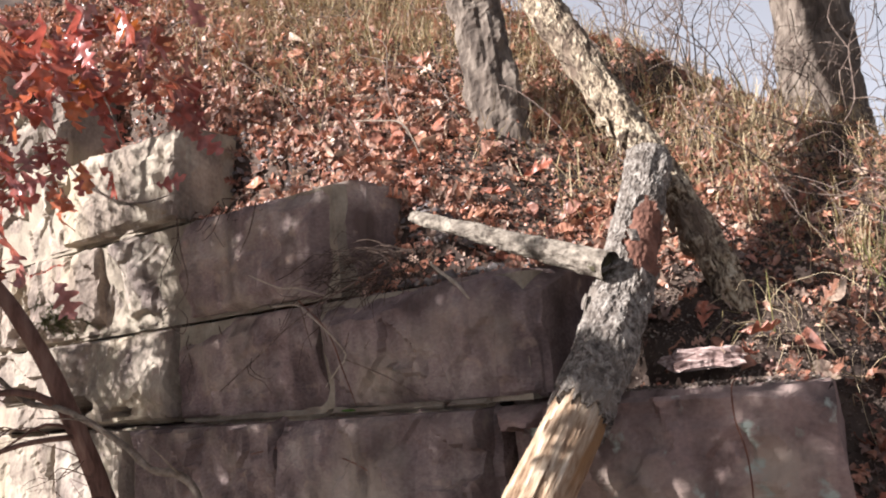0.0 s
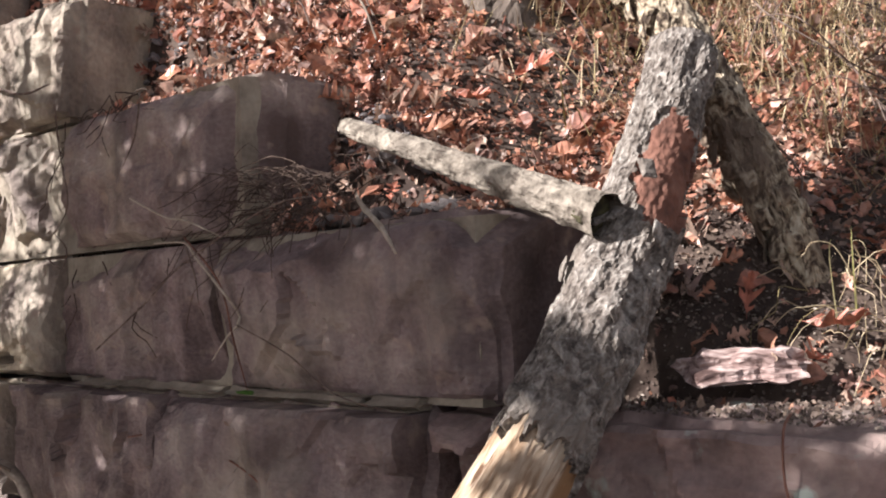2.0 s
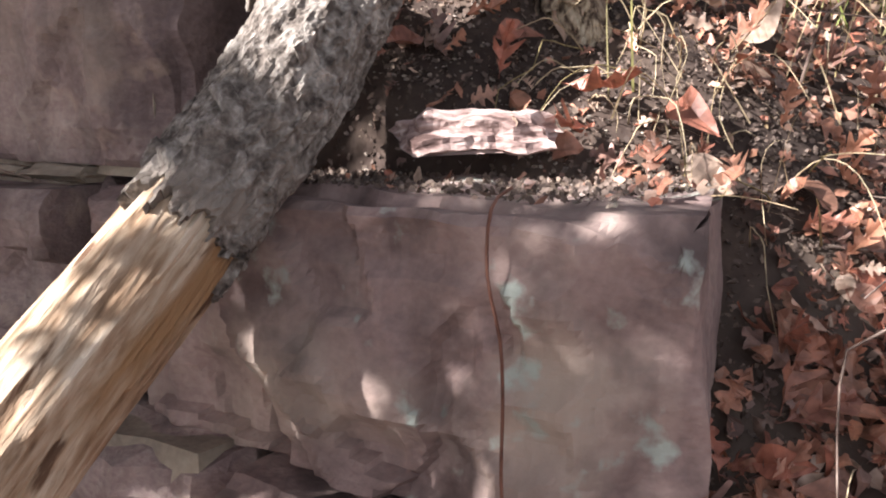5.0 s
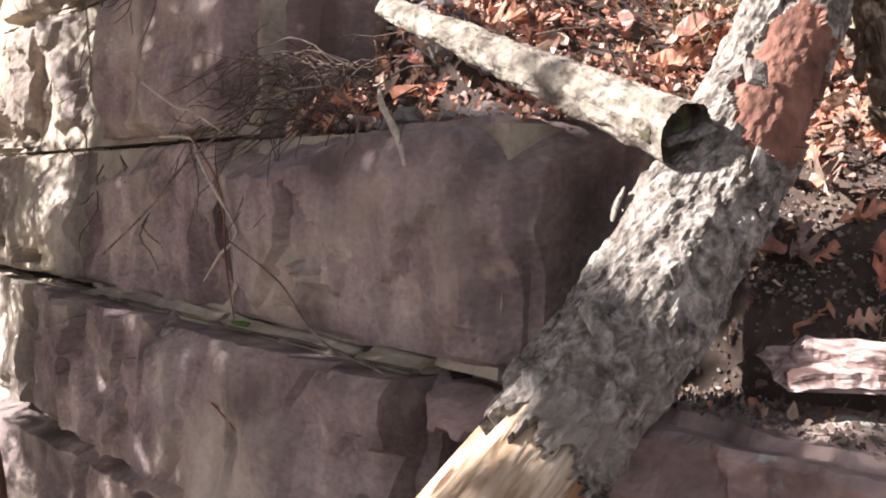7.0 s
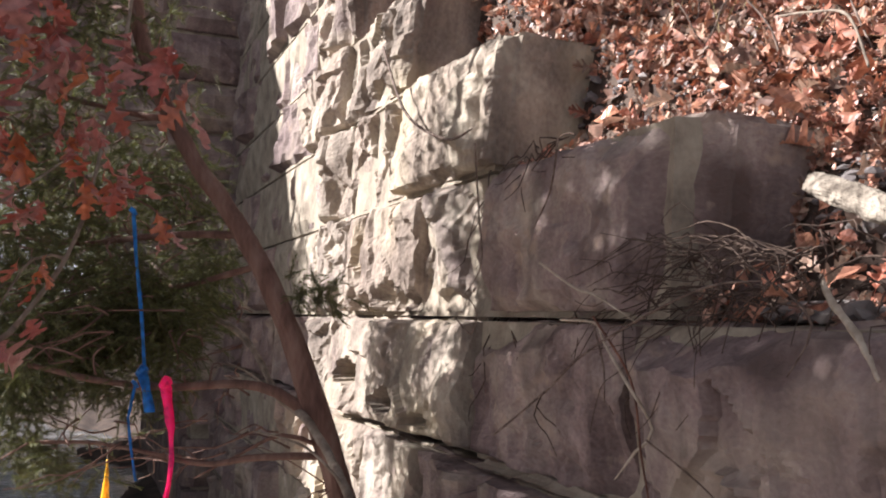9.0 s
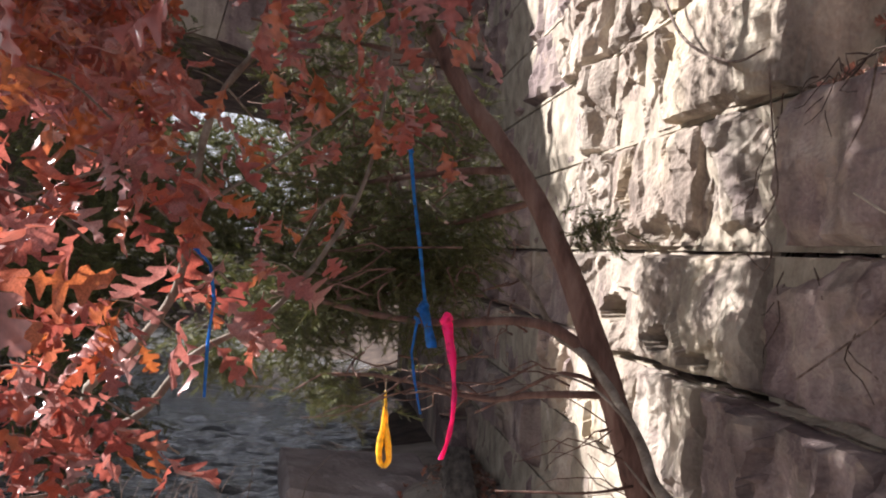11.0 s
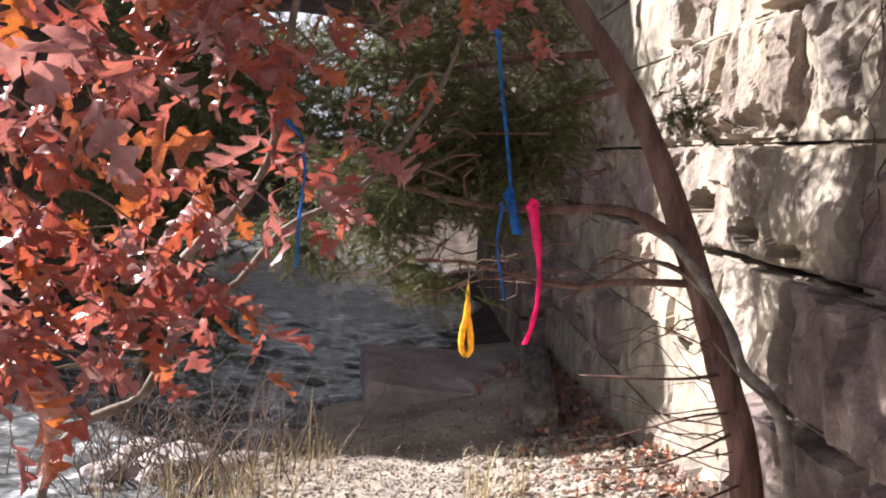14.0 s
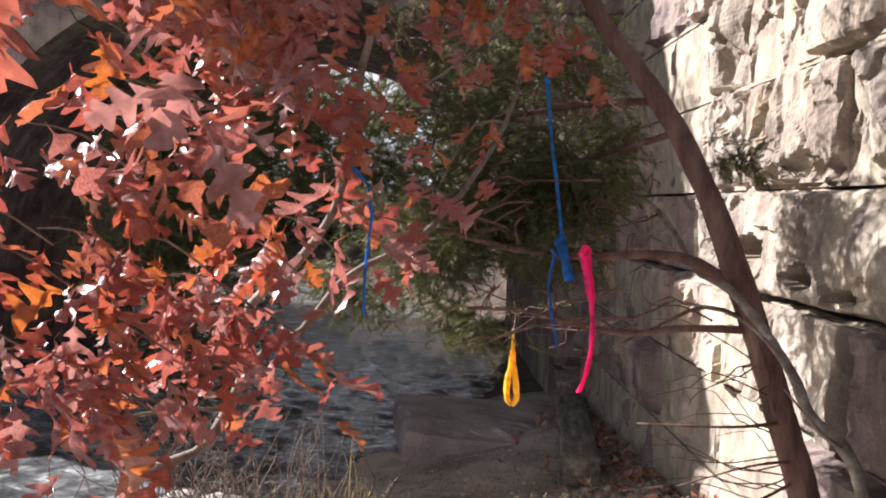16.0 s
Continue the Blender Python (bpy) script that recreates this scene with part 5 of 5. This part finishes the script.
for x, y, z, sp, n_ in [(0.32, -1.86, 2.36, 0.07, 16), (0.36, -1.77, 2.33, 0.07, 16), (0.35, -1.63, 2.4, 0.07, 12), (0.38, -1.52, 2.27, 0.05, 5), (0.21, -1.69, 2.12, 0.05, 5), (0.28, -1.87, 2.29, 0.08, 14), (0.34, -1.6, 2.33, 0.06, 7), (0.04, -1.72, 1.97, 0.05, 4), (0.22, -1.86, 2.07, 0.07, 8), (0.3, -1.8, 2.23, 0.07, 10), (0.25, -1.75, 2.4, 0.1, 20),
                        (-0.78, -1.5, 2.51, 0.1, 22), (-0.88, -1.4, 2.55, 0.09, 18), (-0.99, -1.28, 2.51, 0.08, 12), (-1.08, -1.15, 2.53, 0.06, 6), (-0.93, -1.44, 2.32, 0.08, 12),
                        (-0.6, -2.05, 1.6, 0.13, 24), (-0.75, -1.92, 1.5, 0.12, 18), (-0.6, -2.05, 1.95, 0.13, 6), (-0.9, -1.78, 2.1, 0.1, 12), (-0.85, -1.85, 1.68, 0.08, 12)]:
    for _ in range(n_):
        far.append((rng.randrange(14), hang((x + rng.gauss(0, sp), y + rng.gauss(0, sp), z + rng.gauss(0, sp * 0.7)), rng.uniform(0.07, 0.12))))
# unseen crown, added along the sun's path to shade the wall
for _ in range(6400):
    xw = rng.uniform(-1.85, 1.2)
    if xw > 0.55 and rng.random() < (0.56 if xw < 0.8 else 0.74):
        continue
    zw = rng.uniform(1.0 if xw > 0.2 else 0.85, 2.5 if xw < -0.65 else 2.05 if xw < 0.2 else 1.6)
    y = rng.uniform(-2.9, -2.0)
    # gap that lets the sun reach the bare wood
    if zw < 1.5 and abs(xw - 0.5 - (1.45 - zw) * 0.29) < 0.15:
        continue
    d_ = -y / -sun_dir.y
    far.append((rng.randrange(14), hang((xw + sun_dir.x * d_, y, zw + sun_dir.z * d_), rng.uniform(0.1, 0.16), 0.4)))
# more unseen leaves, added to dapple the right-hand slope with shade
for _ in range(260):
    xt, yt = rng.uniform(0.95, 2.0), rng.uniform(0.5, 2.6)
    d_ = (yt + rng.uniform(2.2, 2.9)) / -sun_dir.y
    far.append((rng.randrange(14), hang((xt + sun_dir.x * d_, yt + sun_dir.y * d_, hill(xt, yt) + sun_dir.z * d_), rng.uniform(0.1, 0.16), 0.4)))
tagged(bulk("leaf_crown", LEAVES, far, M_OAKJ, oak, "red leaf clumps and an added unseen crown that shades the wall", True), kind="stuff")


# ---- marking tapes ----
def tape(name, pts, width, mat_, label, tail=1.0):
    thing = tagged(empty(name), label, "marking tape", "tapes on the branches")
    vs, fs = [], []
    P = [Vector(p) for p in pts]
    Q = []
    for a, b in zip(P, P[1:]):
        Q += [a.lerp(b, t / 5) for t in range(5)]
    Q.append(P[-1])
    for i, p in enumerate(Q):
        a = 0.9 + 0.7 * math.sin(i * 0.33)
        w = Vector((math.cos(a) * 0.3, math.sin(a) + 0.6, 0.1)).normalized() * width * (0.6 + 0.08 * math.sin(i * 0.9)) * lerp(1.0, tail, sstep(0.2, 0.4, i / (len(Q) - 1)))
        n_ = Vector((0.004, 0, 0))
        vs += [p - w, p + w, p + w + n_ * 0.2, p - w + n_ * 0.2]
        if i:
            k = i * 4
            for j in range(4):
                fs.append((k - 4 + j, k - 4 + (j + 1) % 4, k + (j + 1) % 4, k + j))
    link_mesh("strip", vs, fs, mat_, thing, "", True)
    kv, kf = tube([P[0] + Vector((0, -0.012, 0.008)), P[0], P[0] + Vector((0, 0.01, -0.012))], [width * 0.7, width * 0.9, width * 0.6], sides=10, seg=0.006, bark=0.002, ridge=90)
    link_mesh("knot", kv, kf, mat_, thing)
    return thing


M_BLUE = ramp_mat("blue_plastic", [(0.02, 0.17, 0.5), (0.03, 0.24, 0.62)], 0.35, 0.35, False)
M_PINK = ramp_mat("pink_plastic", [(0.85, 0.03, 0.25), (0.95, 0.05, 0.32)], 0.35, 0.45, False)
M_YELLOW = ramp_mat("yellow_plastic", [(0.75, 0.42, 0.01), (0.9, 0.58, 0.03)], 0.35, 0.3, False)
tape("blue_tape", [(-2.23, -1.12, 2.26), (-2.24, -1.1, 2.1), (-2.24, -1.07, 1.91), (-2.19, -1.05, 1.72)], 0.01, M_BLUE, "long blue plastic tape hanging from a twig")
tape("blue_tape", [(-2.18, -1.06, 1.73), (-2.15, -1.045, 1.67), (-2.13, -1.03, 1.6)], 0.026, M_BLUE, "crumpled blue tape tied to the cedar branch")
tape("blue_tape", [(-2.15, -1.08, 1.69), (-2.16, -1.095, 1.58), (-2.15, -1.08, 1.48), (-2.13, -1.06, 1.38)], 0.007, M_BLUE, "thin blue tape end hanging below the cedar branch")
tape("pink_tape", [(-2.08, -0.992, 1.7), (-2.075, -0.98, 1.63), (-2.065, -0.966, 1.55), (-2.05, -0.96, 1.46), (-2.035, -0.965, 1.38), (-2.025, -0.98, 1.31), (-2.02, -1.0, 1.255)], 0.027, M_PINK, "bright pink plastic tape tied to the cedar branch", 0.5)
tape("blue_tape", [(-1.09, -1.66, 1.9), (-1.06, -1.63, 1.87), (-1.06, -1.62, 1.8), (-1.06, -1.63, 1.7), (-1.04, -1.63, 1.59)], 0.006, M_BLUE, "narrow blue tape hanging from the oak stem")
yellow = tagged(empty("yellow_tape"), "looped yellow tape hanging on a thread", "marking tape", "tapes on the branches")
for dy in (-0.012, 0.012):
    add_tube("strip", M_YELLOW, yellow, [(-3.2, -1.11, 1.3), (-3.19, -1.11 + dy * 0.4, 1.17), (-3.18, -1.11 + dy * 1.6, 1.06), (-3.16, -1.11 + dy * 1.6, 1.0), (-3.155, -1.11, 0.975)], [0.003, 0.008, 0.013, 0.012, 0.008], sides=10, seg=0.02, bark=0.003, ridge=70)
add_tube("thread", M_PALETWIG, yellow, [(-3.2, -1.11, 1.3), (-2.8, -1.15, 1.46), (-2.4, -1.3, 1.47)], [0.0015] * 3, sides=5, seg=0.1)

# ---- shore ----
timber = tagged(empty("timber_beam"), "weathered square railway tie laid along the shore", "timber")
M_TIE = mat("weathered_tie", [(0.05, 0.042, 0.035), (0.15, 0.13, 0.108), (0.28, 0.245, 0.205)], 20, 0.95, 0.9, 70, 8, (0.12, 1, 1))
v, f = block_mesh(-7.95, -4.82, -0.09, 0.09, -0.108, 0.108, 0.03, 0.006, 401, 0.25, 0.012)
beam = link_mesh("beam", v, f, M_TIE, timber)
beam.matrix_world = pose(-4.66, -0.54, 0.28, 0, -4.2, -7.0) @ pose(4.82, 0, 0)
M_SLAB = mat("wet_sandstone", [(0.18, 0.148, 0.14), (0.31, 0.262, 0.248), (0.44, 0.385, 0.365)], 3, 0.7, 0.8, 50, 8)
ledge = tagged(empty("river_slab"), "flat brown rock slab at the water's edge", "rock")
v, f = block_mesh(-0.8, 0.75, -0.65, 0.6, -0.1, 0.18, 0.04, 0.01, 410, 0.5, 0.02)
slab_rock = link_mesh("slab", v, f, M_SLAB, ledge)
slab_rock.matrix_world = pose(-6.95, -1.05, -0.02, -3, 2, 4) @ pose(0, 0, 0, -90, 0, 0)
for x, y, z, s_, k in ((-4.75, -2.7, -0.16, 0.26, 0), (-4.85, -2.3, -0.16, 0.2, 1), (-4.5, -3.1, -0.16, 0.2, 2), (-5.1, -3.0, -0.2, 0.22, 3), (-5.6, -2.15, -0.2, 0.16, 4)):
    bm = bmesh.new()
    bmesh.ops.create_icosphere(bm, subdivisions=4, radius=s_)
    for v_ in bm.verts:
        c = v_.co + Vector((k * 5, 1, 2))
        v_.co *= 1 + 0.6 * noise.noise(c * 3.2) + 0.25 * fbm(c, 7, 3)
        v_.co.z *= 0.62
    me = bpy.data.meshes.new("boulder")
    bm.to_mesh(me)
    bm.free()
    me.materials.append(M_SLAB)
    b = new("boulder", me)
    b.location = (x, y, z)
    tagged(b, "rough weathered boulder on the river bank", "boulder", "shore boulders")
gr = []
for _ in range(15000):
    x = rng.triangular(-6.4, -1.2, -3.9)
    y = rng.uniform(-2.6, -0.1)
    z = ground_z(x, y)
    if z < -0.14:
        continue
    gr.append((rng.randrange(10), pose(x, y, z + 0.004, rng.uniform(0, 60), 0, rng.uniform(0, 360)) @ Matrix.Scale(rng.choice((0.004, 0.005, 0.006, 0.008, 0.01, 0.014)) * (rng.choice((1.0, 1.0, 1.6, 2.6)) if y > -1.0 and x > -4.6 else 1.0), 4)))
tagged(bulk("shore_gravel", ROCKS, gr, M_PEBBLE), "pale gravel and chips of stone on the shore", "gravel", kind="stuff")
for x, y, h, n_ in ((-4.45, -1.85, 0.55, 12), (-3.5, -0.98, 0.4, 42), (-3.55, -0.8, 0.34, 26), (-4.2, -2.2, 0.3, 20), (-3.9, -2.5, 0.45, 25)):
    bl = []
    z = ground_z(x, y)
    for _ in range(n_):
        bl.append((rng.randrange(10), Matrix.Translation((x + rng.gauss(0, 0.03), y + rng.gauss(0, 0.03), z)) @ Matrix.Rotation(rng.uniform(0, 6.28), 4, "Z") @ Matrix.Rotation(-rng.uniform(1.0, 1.5), 4, "Y") @ Matrix.Scale(h * rng.uniform(0.5, 1.1), 4)))
    tagged(bulk("grass_tuft", BLADES, bl, M_STRAW), "dry tan grass tuft on the gravel", "grass", "shore grass tufts")

tw = []
for _ in range(150):
    x, y = rng.gauss(-4.6, 0.35), rng.gauss(-2.7, 0.35)
    z = max(-0.1, ground_z(x, y))
    tw.append(arc("twig", None, None, (x, y, z), (x + rng.gauss(0, 0.15), y + rng.gauss(0, 0.25), z + rng.uniform(0.2, 0.75)), rng.uniform(-0.05, 0.08), 0.005, 0.0015, rng, 0.03, 4, 5))
tagged(joined("shore_brush", tw, M_TWIG), "bare brown weeds and twigs along the water's edge", "brush", kind="stuff")
bl = []
for _ in range(420):
    x, y = rng.gauss(-4.2, 0.4), rng.gauss(-2.3, 0.35)
    z = max(-0.12, ground_z(x, y))
    bl.append((rng.randrange(10), Matrix.Translation((x, y, z)) @ Matrix.Rotation(rng.uniform(0, 6.28), 4, "Z") @ Matrix.Rotation(-rng.uniform(0.3, 1.5), 4, "Y") @ Matrix.Scale(rng.uniform(0.1, 0.35), 4)))
tagged(bulk("shore_grass", BLADES, bl, M_STRAW), "matted dry grass along the shore rocks", "grass", kind="stuff")

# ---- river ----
# the greys put sky sheen into the colour; the palest tone is foam
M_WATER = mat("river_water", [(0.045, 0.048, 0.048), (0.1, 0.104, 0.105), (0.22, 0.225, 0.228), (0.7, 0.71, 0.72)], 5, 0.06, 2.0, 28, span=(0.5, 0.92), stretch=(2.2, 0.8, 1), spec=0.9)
wx, wy = axis_steps(-220, 30, -10, -3.6, 0.04), axis_steps(-220, 0.2, -7, -1.0, 0.05)
wv = []
for y in wy:
    for x in wx:
        near = -14 < x < -1 and -9 < y
        z = -0.12 + ((0.05 * fbm((x * 1.6, y * 0.9, 0), 2.6, 4) + 0.035 * noise.noise(Vector((x * 9, y * 4, 3)))) if near else 0.0)
        wv.append((x, y, z))
wn = len(wx)
wf = [(j * wn + i, j * wn + i + 1, (j + 1) * wn + i + 1, (j + 1) * wn + i) for j in range(len(wy) - 1) for i in range(wn - 1)]
river = tagged(link_mesh("water", wv, wf, M_WATER, smooth=True), "dark rippled river water, foam and sky sheen in its colour", "river", kind="structure")

# ---- stone arch bridge across the river ----
bridge = tagged(empty("wall_bridge"), "stone arch bridge face in shadow over the river", "bridge", kind="structure")
AY, AZ, AR = -3.2, 0.93, 2.92
seed = 900
for c in range(15):
    z0, z1 = -0.6 + 0.47 * c, -0.6 + 0.47 * (c + 1)
    zm = max(abs((z0 + z1) / 2 - AZ), 0) if z1 > AZ else 0
    rr = AR + 0.5
    half = AR if z1 <= AZ else math.sqrt(max(0.0, rr * rr - zm * zm)) if zm < rr else 0
    end = -8.3
    spans = [(end, AY - half), (AY + half, 0.35)] if half > 0 else [(end, 0.35)]
    for lo, hi in spans:
        n_ = max(1, round((hi - lo) / 1.0))
        for i in range(n_):
            seed += 1
            a, b = lerp(lo, hi, i / n_), lerp(lo, hi, (i + 1) / n_)
            if b - a < 0.08:
                continue
            v, f = block_mesh(a + 0.006, b - 0.006, z0 + 0.006, z1 - 0.006, 0, 0.5, 0.1, 0.05, seed, 1.0)
            link_mesh("stone", [(-8.08 - q.y, q.x, q.z) for q in v], [t[::-1] for t in f], M_STONE, bridge)
vs, fs = [], []
for i in range(60):
    y0, y1 = -8.25 + 8.55 * i / 60, -8.25 + 8.55 * (i + 1) / 60
    zs = [AZ + math.sqrt(max(0.0, (AR + 0.12) ** 2 - (y_ - AY) ** 2)) if abs(y_ - AY) < AR + 0.12 else -0.6 for y_ in (y0, y1)]
    n0 = len(vs)
    vs += [(x_, y_, z_) for x_ in (-8.14, -8.5) for y_, z_ in ((y0, zs[0]), (y1, zs[1]), (y1, 6.4), (y0, 6.4))]
    fs += [(n0, n0 + 1, n0 + 2, n0 + 3), (n0 + 4, n0 + 7, n0 + 6, n0 + 5), (n0, n0 + 4, n0 + 5, n0 + 1), (n0 + 3, n0 + 2, n0 + 6, n0 + 7)]
link_mesh("mortar_core", vs, fs, M_MORTAR, bridge)
for i in range(19):
    a0, a1 = math.pi * i / 19 + 0.002, math.pi * (i + 1) / 19 - 0.002
    vs, fs = [], []
    for a in (a0, (a0 + a1) / 2, a1):
        for rr in (AR, AR + 0.5):
            for x in (-8.04, -8.6):
                vs.append((x, AY + rr * math.cos(a), AZ + rr * math.sin(a)))
    for s in (0, 4):
        fs += [(s, s + 2, s + 6, s + 4), (s + 1, s + 5, s + 7, s + 3), (s, s + 4, s + 5, s + 1), (s + 2, s + 3, s + 7, s + 6)]
    fs += [(0, 1, 3, 2), (8, 10, 11, 9)]
    link_mesh("voussoir", vs, fs, M_STONE, bridge)
vs, fs = [], []
for i in range(25):
    a = math.pi * i / 24
    for x in (-8.3, -14.0):
        vs += [(x, AY + (AR + 0.03) * math.cos(a), AZ + (AR + 0.03) * math.sin(a)), (x, AY + (AR + 0.6) * math.cos(a), AZ + (AR + 0.6) * math.sin(a))]
for i in range(24):
    s = i * 4
    fs += [(s, s + 4, s + 6, s + 2), (s + 1, s + 3, s + 7, s + 5), (s + 2, s + 6, s + 7, s + 3), (s, s + 1, s + 5, s + 4)]
link_mesh("vault", vs, fs, M_STONE, bridge, "", True)
for y0, y1 in ((AY - AR - 0.6, AY - AR), (AY + AR, AY + AR + 0.6)):
    v, f = block_mesh(-14.0, -8.5, -0.8, AZ, y0, y1, 0.5, 0.0, 990, 0.0, 0.0)
    link_mesh("abutment", v, f, M_STONE, bridge)

# evergreen foliage added on the slope beyond the arch to darken its opening
woods = tagged(empty("arch_backing"), "added evergreen foliage that keeps the arch opening dark", "woods", kind="stuff")
mats = []
for _ in range(4200):
    x, y = rng.uniform(-33, -26), rng.uniform(-16, 6)
    mats.append((rng.randrange(8), Matrix.Translation((x, y, ground_z(x, y, False) + rng.uniform(0, 4.6))) @ Vector((rng.gauss(0, 1), rng.gauss(0, 1), rng.gauss(0, 0.7))).normalized().to_track_quat("X", "Z").to_matrix().to_4x4() @ Matrix.Scale(rng.uniform(0.7, 1.3), 4)))
# added grove that keeps the sun off the vault's inner wall
for _ in range(2600):
    mats.append((rng.randrange(8), Matrix.Translation((rng.uniform(-18, -14.5), rng.uniform(-9.5, -5.8), rng.uniform(0.3, 7.5))) @ Vector((rng.gauss(0, 1), rng.gauss(0, 1), rng.gauss(0, 0.7))).normalized().to_track_quat("X", "Z").to_matrix().to_4x4() @ Matrix.Scale(rng.uniform(0.7, 1.3), 4)))
bulk("foliage", SPRAYS, mats, M_CEDARLEAF, woods)
